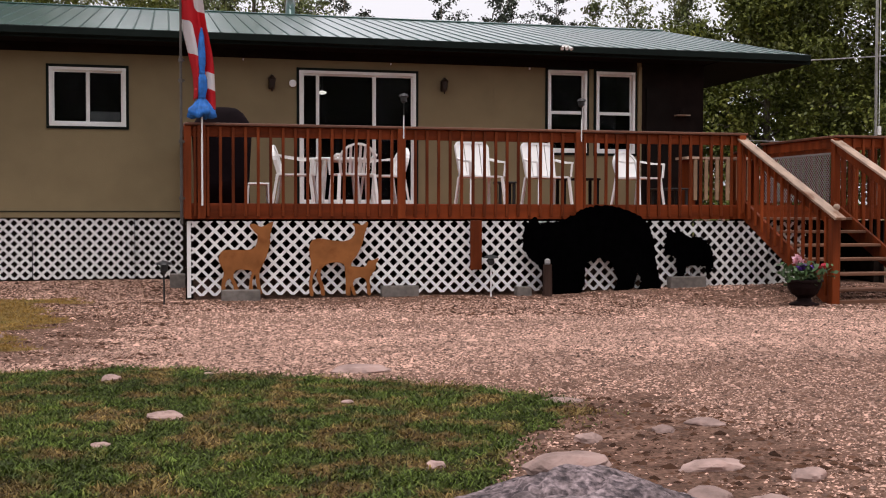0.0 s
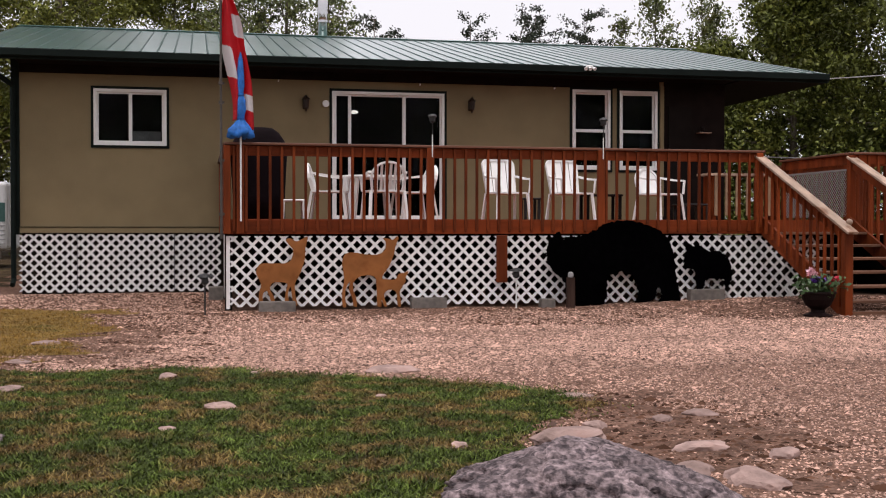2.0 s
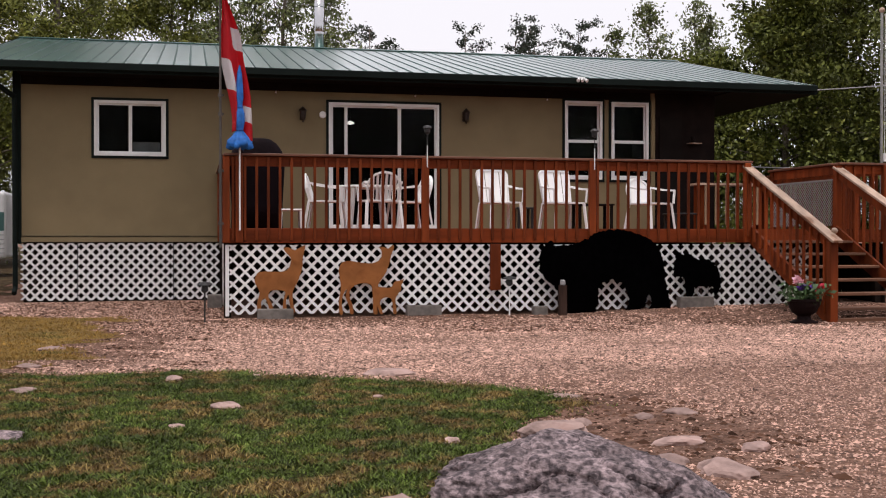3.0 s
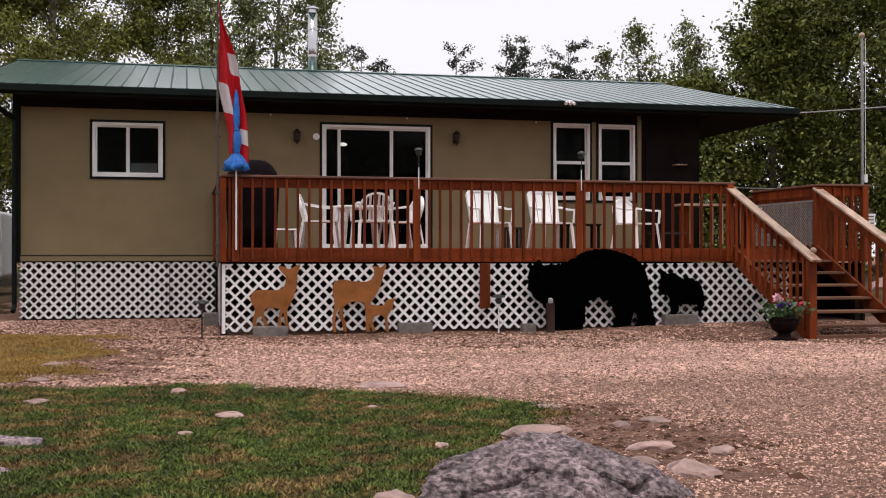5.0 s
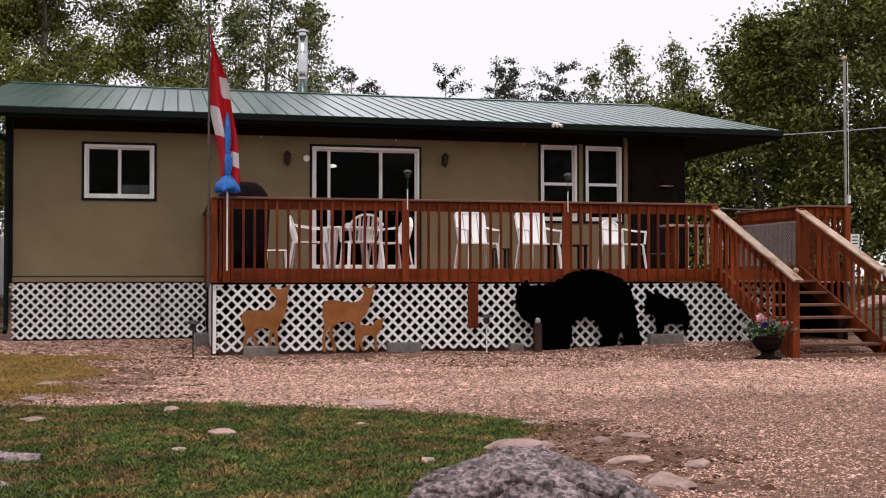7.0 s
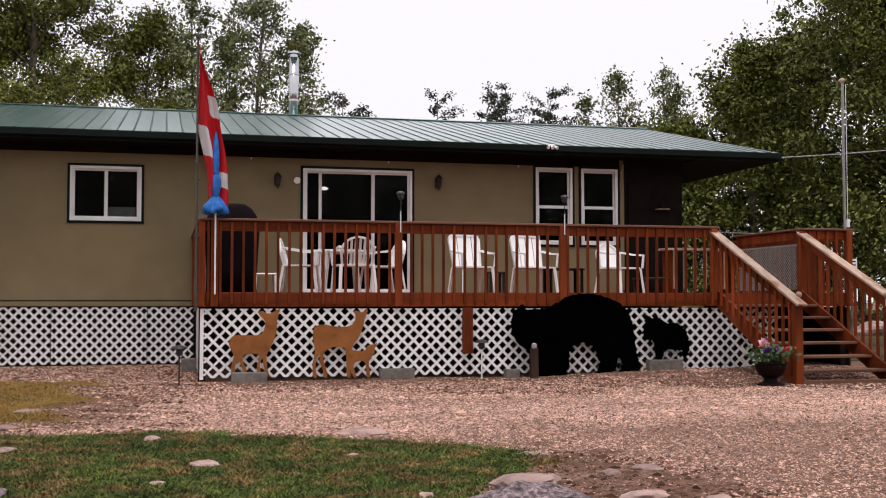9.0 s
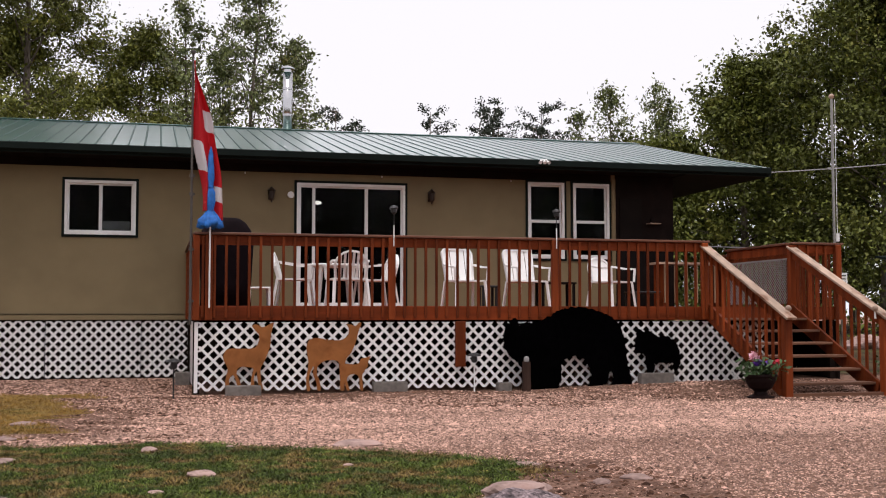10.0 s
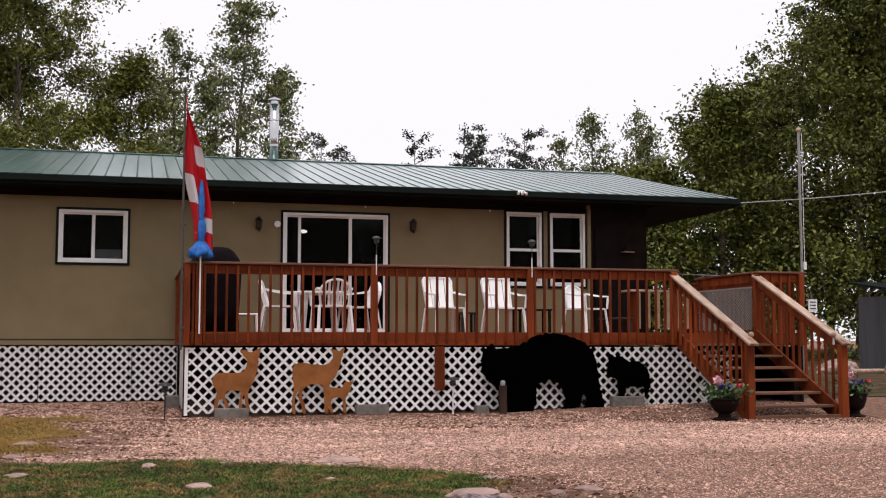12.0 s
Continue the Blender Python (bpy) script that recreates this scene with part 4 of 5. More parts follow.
cutout("deer_silhouette", "brown painted plywood deer cutout standing against white lattice", "yard ornament", DEER, 0.37, 0.08, 0.70, 0.90, -0.055, M_DEER)
cutout("deer_silhouette", "brown painted plywood deer cutout beside a fawn cutout", "yard ornament", DOE, 1.50, 0.05, 0.76, 0.93, -0.055, M_DEER)
cutout("fawn_silhouette", "small brown plywood fawn cutout under a deer cutout", "yard ornament", FAWN, 1.95, 0.05, 0.44, 0.46, -0.085, M_DEER)
BEAR = [(0.0, 0.70), (0.02, 0.80), (0.08, 0.86), (0.11, 0.80), (0.15, 0.80), (0.25, 0.82), (0.34, 0.88), (0.46, 0.98), (0.60, 1.0), (0.74, 0.95), (0.87, 0.84),
        (0.94, 0.66), (0.96, 0.48), (0.97, 0.30), (1.0, 0.12), (0.98, 0.0), (0.84, 0.0), (0.86, 0.12), (0.83, 0.22), (0.81, 0.10), (0.76, 0.02), (0.66, 0.0), (0.68, 0.12),
        (0.67, 0.24), (0.62, 0.36), (0.52, 0.40), (0.45, 0.30), (0.44, 0.12), (0.42, 0.05), (0.40, 0.0), (0.17, 0.0), (0.14, 0.10), (0.13, 0.26), (0.09, 0.36), (0.04, 0.40),
        (0.01, 0.50), (-0.01, 0.60)]
cutout("bear_silhouette", "large black painted plywood bear cutout in front of white lattice", "yard ornament", BEAR, 4.33, 0.02, 1.95, 1.17, -0.12, M_BEAR, 0.03, fuzz=0.016)
cutout("cub_silhouette", "small black plywood bear cub cutout on a concrete block", "yard ornament", [(0.0, 0.62), (0.06, 0.74), (0.05, 0.88), (0.12, 1.0), (0.22, 0.92), (0.32, 0.97), (0.50, 0.84), (0.75, 0.82), (0.92, 0.66), (1.0, 0.42), (0.98, 0.16),
        (0.88, 0.06), (0.84, 0.22), (0.74, 0.20), (0.72, 0.03), (0.56, 0.0), (0.55, 0.20), (0.46, 0.22), (0.42, 0.04), (0.28, 0.0), (0.27, 0.22), (0.22, 0.42), (0.12, 0.46)], 6.35, 0.215, 0.74, 0.66, -0.09, M_BEAR, fuzz=0.013)


def block(x0, x1, z1, y=-0.2, d=0.15, h=0.14):
    bm = bmesh.new()
    box(bm, x0, x1, y, y + d, z1 - h, z1)
    soften(bm, 0.008, 2)
    for v in bm.verts:
        v.co += 0.004 * noise.noise_vector(v.co * 9)
    tagged(part("concrete_block", bm, M_BLOCK), "grey concrete block lying against the lattice skirt", "block", "blocks along the skirt")


block(0.40, 0.875, 0.13)
block(2.42, 2.90, 0.155)
block(6.42, 6.94, 0.225, h=0.16)
block(-0.22, 0.0, 0.20, 2.3, 0.3, 0.24)
block(4.22, 4.42, 0.12, -0.22, 0.15, 0.16)
brk = tagged(one_box("hanging_board", (3.62, 3.775, -0.075, -0.045, 0.345, 0.995), M_CEDAR, None, bevel=0.006), "short red-brown cedar board hanging below the deck rim", "board")
stump = thing("short_post", "short dark post with a white cap beside the bear cutout", "post", (4.60, -0.32, 0.0))
bm = bmesh.new()
rod(bm, (0, 0, -0.05), (0, 0, 0.42), 0.066, 0.06, 12)
part("post", bm, M_POSTWOOD, stump)
bm = bmesh.new()
lathe(bm, [(0.035, 0.42), (0.04, 0.44), (0.036, 0.48), (0.015, 0.495)], 12)
part("cap", bm, M_GREY, stump)


def path_light(at, h, label):
    e = thing("path_light", label, "lamp", at)
    bm = bmesh.new()
    rod(bm, (0, 0, -0.05), (0, 0, h - 0.12), 0.011)
    part("stake", bm, M_IRON if h < 0.52 else M_WHITE, e)
    bm = bmesh.new()
    lathe(bm, [(0.02, h - 0.12), (0.045, h - 0.1), (0.04, h - 0.03), (0.10, h - 0.025), (0.085, h), (0.02, h + 0.02)], 14)
    part("lamp_head", bm, M_IRON, e)


path_light((-0.29, -0.75, gz(-0.29, -0.75)), 0.5, "black solar path light on a stake in the gravel")
path_light((3.85, -0.25, gz(3.85, -0.25)), 0.53, "small solar lamp on a white stake by the lattice")


def petals(e, name, m, at, n, spread, size, seed):
    rg = np.random.default_rng(seed)
    c = rg.normal(0, 1, (n, 3)) * spread + at
    raw(name, *quads(c, size, rg), m, e)


def quads(c, size, rg, flat=0.0):
    """A small bent leaf at each centre, turned at random."""
    n = len(c)
    a = rg.normal(size=(n, 3))
    a[:, 2] *= 1 - flat
    a /= np.linalg.norm(a, axis=1)[:, None]
    b = np.cross(a, rg.normal(size=(n, 3)))
    b /= np.linalg.norm(b, axis=1)[:, None]
    s = (size * rg.uniform(0.6, 1.3, n))[:, None]
    v = np.stack([c - a * s, c + b * s * 0.55, c + a * s, c - b * s * 0.55], 1).reshape(-1, 3)
    return v, np.arange(4 * n).reshape(-1, 4)


def flower_pot(at, label, seed, h, r, pink, red):
    e = thing("flower_pot", label, "flower pot", at, "flower pots by the steps")
    bm = bmesh.new()
    lathe(bm, [(r * 0.85, 0.0), (r * 0.9, 0.02), (r * 0.45, 0.05), (r * 0.4, 0.09), (r * 0.75, 0.14), (r * 0.95, h * 0.7), (r * 1.0, h * 0.9), (r * 1.1, h * 0.93), (r * 1.1, h), (r * 0.9, h)], 22)
    part("pot", bm, M_POT, e, smooth=False)
    petals(e, "foliage", M_LEAFLET, (0, 0, h + 0.08), 420, (r * 0.6, r * 0.6, 0.055), 0.038, seed)
    for k in range(4):
        petals(e, "purple_bloom", M_PURPLE, (-0.11 + 0.06 * k, -0.09 + 0.02 * (k % 2), h + 0.14 + 0.02 * (k % 2)), 30, (0.016, 0.016, 0.012), 0.026, seed + 10 + k)
    for k in range(3):
        petals(e, "red_bloom", M_RED, (red - 0.05 + 0.05 * k, -0.06 + 0.03 * (k % 2), h + 0.11 + 0.025 * k), 30, (0.016, 0.016, 0.014), 0.026, seed + 20 + k)
    for k in range(3):
        petals(e, "pink_bloom", M_PINK, (pink + 0.03 * (k - 1), 0.0, h + 0.23 + 0.04 * (k % 2)), 28, (0.016, 0.016, 0.022), 0.03, seed + 30 + k)
    bm = bmesh.new()
    for k in range(3):
        rod(bm, (pink * 0.5 + 0.02 * k, 0, h), (pink + 0.02 * (k - 1), 0, h + 0.26), 0.005, n=5)
    part("stem", bm, M_LEAFLET, e)


flower_pot((7.15, SY - 0.02, gz(7.15, SY)), "dark urn of pink, purple and red flowers beside the steps", 11, 0.31, 0.20, -0.09, 0.17)
flower_pot((9.30, SY + 0.12, gz(9.3, SY)), "dark urn of red and pale flowers beside the steps", 21, 0.34, 0.17, -0.06, 0.14)


def globe(x):
    e = thing("globe_light", "small white globe lamp on a short stem by the stair rail", "lamp", (x, SY + 0.10, 1.03), "stair globe lamps")
    bm = bmesh.new()
    rod(bm, (0, 0, 0), (0, 0, 0.10), 0.016, 0.012, 8)
    part("stem", bm, M_WHITE, e)
    bm = bmesh.new()
    bmesh.ops.create_uvsphere(bm, u_segments=16, v_segments=10, radius=0.042, matrix=Matrix.Translation((0, 0, 0.14)))
    part("globe", bm, M_WORN, e, smooth=True)


globe(SX0 + 0.05)
globe(SX1 - 0.03)

small = thing("entry_shelf", "small shelf with a pale bird ornament on the dark entry wall", "shelf", (8.80, WALL_Y - 0.08, 2.86))
bm = bmesh.new()
box(bm, -0.12, 0.12, -0.08, 0.08, -0.015, 0.0)
part("board", bm, M_WORN, small)
bm = bmesh.new()
lathe(bm, [(0.02, 0.0), (0.05, 0.03), (0.045, 0.08), (0.02, 0.12)], 10, (-0.03, 0, 0))
part("ornament", bm, M_BROWN, small)

# ---- rocks ----
def stone(name, at, size, seed, m, label, rough=0.22, sub=3, turn=0, sink=0.3, group=""):
    bm = bmesh.new()
    bmesh.ops.create_icosphere(bm, subdivisions=sub, radius=1.0)
    off = Vector((seed * 3.1, seed * 1.7, seed * 0.9))
    for v in bm.verts:
        p = v.co.copy()
        d = 1 + rough * noise.noise(p * 1.3 + off) * 1.6 + rough * 0.5 * noise.noise(p * 3.1 + off) + rough * 0.22 * noise.noise(p * 8.0 + off)
        q = p * d
        q.z = max(q.z, -sink)
        v.co = (q.x * size[0], q.y * size[1], q.z * size[2])
    ob = part(name, bm, m, smooth=sub > 3)
    ob.matrix_basis = pose(*at, 0, 0, turn)
    return tagged(ob, label, "rock", group)


def boulder():
    bm = bmesh.new()
    bmesh.ops.create_icosphere(bm, subdivisions=6, radius=1.0)
    rb = random.Random(12)
    cuts = []
    for k in range(26):
        u = Vector((rb.gauss(0, 1), rb.gauss(0, 1), abs(rb.gauss(0, 0.8)))).normalized()
        cuts.append((u, rb.uniform(0.80, 0.96)))
    for v in bm.verts:
        p = v.co.copy()
        r = min([1.06] + [d / max(0.05, u.dot(p)) for u, d in cuts])
        r += 0.07 * noise.noise(p * 1.4 + Vector((7, 1, 2))) + 0.05 * noise.noise(p * 3.0)
        split = p.x + 0.22 - 0.35 * p.y + 0.10 * noise.noise(p * 2.5)
        r -= 0.07 * max(0, 1 - abs(split) / 0.05) + (0.035 if split < 0 else 0)
        c = noise.cell(p * 2.2 + Vector((3, 5, 1)))
        r += 0.02 * c + 0.030 * noise.noise(p * 7 + Vector((1, 9, 4))) + 0.022 * noise.noise(p * 17) + 0.014 * noise.noise(p * 40)
        ridge = 1.5 * abs(noise.noise(p * 2.1 + Vector((4, 4, 4))))
        r -= 0.10 * max(0, 0.12 - ridge) / 0.12
        q = p * r
        x, y, z = q.x * 0.68, q.y * 0.50, max(q.z, -0.4) * 0.235
        z -= 0.07 * max(0, x) / 0.5 * (z > 0) - 0.03 * max(0, -x) * (z > 0)
        v.co = (x, y, z)
    ob = part("boulder", bm, M_ROCK, smooth=True)
    ob.matrix_basis = pose(0.95, -11.46, 0.15, 0, 0, -8)
    tagged(ob, "big grey weathered granite boulder at the lawn edge", "rock")


boulder()
P = "rocks at the lawn edge"
PALE = "flat pale pink stone half sunk in the earth"
stone("rock", (0.89, -11.30, 0.372), (0.13, 0.08, 0.035), 3, M_STONE, "pale flat stone lying on the boulder", 0.2, 3, 10, 0.5)
for k, (x, y, sx, sy, sz) in enumerate([(1.70, -10.62, 0.13, 0.07, 0.035), (1.96, -10.85, 0.065, 0.06, 0.04), (1.50, -11.0, 0.11, 0.07, 0.04), (1.62, -11.25, 0.14, 0.09, 0.05),
                                        (2.05, -9.88, 0.08, 0.06, 0.03), (1.81, -9.97, 0.05, 0.05, 0.03), (1.44, -10.05, 0.06, 0.05, 0.035), (0.72, -10.35, 0.04, 0.04, 0.03),
                                        (0.26, -11.62, 0.09, 0.09, 0.06), (1.66, -9.12, 0.10, 0.07, 0.02), (0.87, -7.85, 0.19, 0.12, 0.04)]):
    stone("rock", (x, y, gz(x, y)), (sx, sy, sz), k + 5, M_STONE, PALE, 0.22, 3, k * 37, 0.35, P)
LAWN_ROCKS = "stones in the lawn"
for k, (x, y, sx, sy, sz) in enumerate([(-0.25, -9.2, 0.085, 0.06, 0.03), (-0.55, -7.97, 0.06, 0.045, 0.03), (-1.42, -8.2, 0.11, 0.07, 0.02), (-1.60, -6.75, 0.10, 0.07, 0.02), (-1.72, -4.35, 0.14, 0.1, 0.03),
                                        (-0.02, -7.9, 0.035, 0.03, 0.012), (0.60, -9.0, 0.03, 0.03, 0.012), (-0.5, -9.75, 0.04, 0.035, 0.015)]):
    stone("rock", (x, y, gz(x, y) + 0.01), (sx, sy, sz), k + 31, M_STONE, "pale stone showing through the lawn", 0.22, 3, k * 51, 0.3, LAWN_ROCKS)
for k, (x, y, sx, sy, sz) in enumerate([(-1.42, -9.85, 0.22, 0.16, 0.05), (-1.45, -10.75, 0.22, 0.13, 0.04)]):
    stone("rock", (x, y, gz(x, y)), (sx, sy, sz), k + 51, M_ROCK, "low grey rock outcrop in the lawn", 0.25, 4, k * 20, 0.3, LAWN_ROCKS)


# ---- lawn ----
def lawn_edge(x):
    """The far edge of the lawn at x, as y."""
    return np.interp(x, [-9, -3, -1.4, -0.6, 0.15, 0.83, 1.44, 1.68], [-7.0, -7.25, -7.45, -7.4, -7.8, -8.3, -8.75, -9.15])


def in_lawn(x, y):
    wob = 0.10 * np.sin(x * 5.1 + y * 2.0) + 0.06 * np.sin(x * 13 - y * 7) + 0.05 * np.sin(y * 17 + x * 3)
    right = np.interp(y, [-22, -12, -11, -10.4, -9.9, -9.4, -9.0], [0.9, 0.6, 0.62, 1.0, 1.32, 1.6, 1.7])
    return (y < lawn_edge(x) + wob * 0.8) & (x < right + wob)


def in_dry(x, y):
    wob = 0.2 * np.sin(x * 4.1 + y * 2.1) + 0.14 * np.sin(y * 5.7 + x * 3) + 0.10 * np.sin(y * 13 - x * 4)
    return (x < -1.5 + wob) & (y > -6.9) & (y < 0.5 + wob)


def sheet(name, test, x0, x1, y0, y1, step, lift, m, label, cat):
    xs, ys = np.arange(x0, x1, step), np.arange(y0, y1, step)
    X, Y = np.meshgrid(xs, ys)
    keep = test(X + step / 2, Y + step / 2)[:-1, :-1]
    w = len(xs)
    i = (np.arange(len(ys) - 1)[:, None] * w + np.arange(w - 1)[None])[keep]
    V = np.stack([X, Y, ground_z(X, Y) + lift], -1).reshape(-1, 3)
    F = np.stack([i, i + 1, i + w + 1, i + w], 1)
    used, inv = np.unique(F, return_inverse=True)
    ob = raw(name, V[used], inv.reshape(-1, 4), m, smooth=True)
    return tagged(ob, label, cat, kind="structure")


sheet("lawn", in_lawn, -8, 2, -20, -5, 0.04, 0.006, M_TURF, "patchy green and brown lawn in front of the gravel", "lawn")
sheet("dry_lawn", in_dry, -9, -1.1, -7.1, 0.8, 0.04, 0.006, M_DRYTURF, "patch of yellowed dry grass beside the gravel", "lawn")


def in_bare(x, y):
    wob = 0.3 * np.sin(x * 7.0 + y * 4.3) + 0.25 * np.sin(y * 9.0 - x * 5.0)
    a = np.hypot((x - 1.72) / 0.42, (y + 10.0) / 1.05) < 1 + wob
    b = np.hypot((x + 1.25) / 0.55, (y + 4.2) / 2.6) < 1 + wob
    c = np.hypot((x - 3.0) / 4.5, (y + 0.35) / 0.55) < 1 + wob * 0.8
    d = np.hypot((x - 7.2) / 1.6, (y + 1.6) / 1.0) < 1 + wob
    return (a | b | c | d) & ~in_lawn(x, y) & ~in_dry(x, y) & (y < -0.02)


sheet("bare_earth", in_bare, -3, 9.5, -11.6, 0.5, 0.04, 0.003, M_BARE, "bare reddish brown earth with leaf litter", "earth")


def in_forest(x, y):
    wob = 0.5 * np.sin(x * 0.9 + y * 0.7) + 0.3 * np.sin(y * 2.3 - x)
    return ((x > 11.2 + wob) & (y > 1.2 + 0.6 * wob)) | ((x < -4.2 + wob * 0.5) & (y > 3.4 + wob)) | (y > 17.5 + wob)


sheet("forest_floor", in_forest, -40, 60, 0, 60, 0.25, 0.012, M_LITTER, "dark leaf-littered forest floor under the trees", "ground")


def blades(name, test, n, x0, x1, y0, y1, h, m, seed, label):
    rg = np.random.default_rng(seed)
    x, y = rg.uniform(x0, x1, n), rg.uniform(y0, y1, n)
    dens = 0.5 + 0.3 * np.sin(x * 7.1 + 1.7 * np.sin(y * 5.3)) * np.sin(y * 6.7 + 1.1 * np.sin(x * 5.9)) + 0.2 * np.sin(x * 17.0 + y * 5.0) * np.sin(y * 15.0 - x * 6.0)
    k = test(x + rg.normal(0, 0.07, n), y + rg.normal(0, 0.07, n)) & (rg.uniform(0, 1, n) < 0.7 + 0.4 * dens)
    x, y, dens = x[k], y[k], dens[k]
    n = len(x)
    a = rg.uniform(0, 2 * np.pi, n)
    hh = h * rg.uniform(0.35, 1.1, n) * (0.4 + 0.9 * dens)
    w = rg.uniform(0.002, 0.0046, n)
    lean = rg.normal(0, 1.0, (n, 2)) * hh[:, None]
    base = np.stack([x, y, ground_z(x, y) + 0.008], 1)
    side = np.stack([np.cos(a), np.sin(a), np.zeros(n)], 1) * w[:, None]
    mid = base + np.stack([lean[:, 0] * 0.4, lean[:, 1] * 0.4, hh * 0.6], 1)
    tip = base + np.stack([lean[:, 0], lean[:, 1], hh], 1)
    V = np.stack([base - side, base + side, mid + side * 0.7, mid - side * 0.7, tip], 1).reshape(-1, 3)
    o = np.arange(n)[:, None] * 5
    me = bpy.data.meshes.new(name)
    me.from_pydata(V.tolist(), [], (o + [0, 1, 2, 3]).tolist() + (o + [3, 2, 4]).tolist())
    me.materials.append(m)
    tagged(new(name, me), label, "grass", kind="stuff")


blades("grass", in_lawn, 250000, -2.7, 1.95, -12.9, -6.9, 0.021, M_GRASS, 2, "short uneven green grass with brown patches")
blades("dry_grass", in_dry, 40000, -4.5, -1.1, -7.1, 0.7, 0.03, M_YELLOW, 3, "short yellowed grass beside the gravel")


def chips(name, n, test, x0, x1, y0, y1, size, flat, m, seed, label, cat):
    rg = np.random.default_rng(seed)
    x, y = rg.uniform(x0, x1, n), rg.uniform(y0, y1, n)
    k = test(x + rg.normal(0, 0.09, n), y + rg.normal(0, 0.06, n))
    x, y = x[k], y[k]
    n = len(x)
    s = size * rg.lognormal(0, 0.4, n)
    a = rg.uniform(0, 2 * np.pi, n)
    c, sn = np.cos(a), np.sin(a)
    base = np.stack([x, y, ground_z(x, y)], 1)
    sx, sy, sz = s * rg.uniform(0.8, 1.5, n), s * rg.uniform(0.5, 1.0, n), s * flat * rg.uniform(0.6, 1.3, n)
    pts = []
    for px, py, pz in ((1, 0.15, 0.1), (0.1, 1, 0.0), (-1, -0.1, 0.15), (-0.15, -1, 0.0), (0.1, 0.05, 1)):
        lx, ly = px * sx, py * sy
        pts.append(base + np.stack([lx * c - ly * sn, lx * sn + ly * c, pz * sz + (0.25 * sz if pz < 0.5 else 0) * rg.uniform(0, 1, n)], 1))
    V = np.stack(pts, 1).reshape(-1, 3)
    o = np.arange(n)[:, None] * 5
    F = np.concatenate([o + [0, 1, 4], o + [1, 2, 4], o + [2, 3, 4], o + [3, 0, 4]])
    me = bpy.data.meshes.new(name)
    me.from_pydata(V.tolist(), [], F.tolist())
    me.materials.append(m)
    tagged(new(name, me), label, cat, kind="stuff")


def gravel_area(x, y):
    return ~in_lawn(x, y) & ~in_dry(x, y)


def open_gravel(x, y):
    """Gravel, thinned where the brown earth lies bare."""
    return gravel_area(x, y) & ~(in_bare(x, y) & (np.sin(x * 913.0 + y * 717.0) > -0.5))


def mulch_area(x, y):
    wob = 0.5 * np.sin(x * 1.3) + 0.3 * np.sin(x * 3.7 + 1)
    near_deck = (y > -2.1 + wob - 0.12 * x) & ((y < 0.0) | (x < 0))
    bare = (np.hypot((x - 1.75) / 0.55, (y + 10.1) / 1.1) < 1 + 0.3 * np.sin(x * 9 + y * 7))
    thin = np.sin(x * 6.3 + y * 1.7) * np.sin(y * 5.1 - x) > 0.1
    return gravel_area(x, y) & ((near_deck & (y < WALL_Y - 0.1)) | bare | (thin & (x < -0.2)))


chips("gravel", 165000, open_gravel, -3.5, 9.5, -8.0, 0.0, 0.0082, 0.7, M_CHIP, 5, "crushed pink and tan gravel on the yard", "gravel")
chips("gravel", 22000, gravel_area, -3.8, -0.04, -0.2, 4.45, 0.009, 0.6, M_CHIP, 8, "crushed pink and tan gravel beside the deck", "gravel")
chips("gravel", 170000, open_gravel, -2.4, 6.4, -12.0, -5.5, 0.0054, 0.8, M_CHIP, 6, "crushed pink and tan gravel near the lawn", "gravel")
chips("wood_chips", 130000, mulch_area, -3.2, 9.6, -11.5, 4.4, 0.0115, 0.6, M_MULCH, 7, "dark brown wood chips and leaf litter", "mulch")


# ---- trees ----
def farther(at, height, crown, k):
    """The same tree, k times as far from the yard and as large."""
    dx, dy = (at[0] + 0.7) * k, (at[1] + 16) * k
    x, y = -0.55 + dx - 0.0087 * dy, -16 + dy
    return (x, y, gz(x, y)), 1.1 + (height - 1.1) * k, crown * k


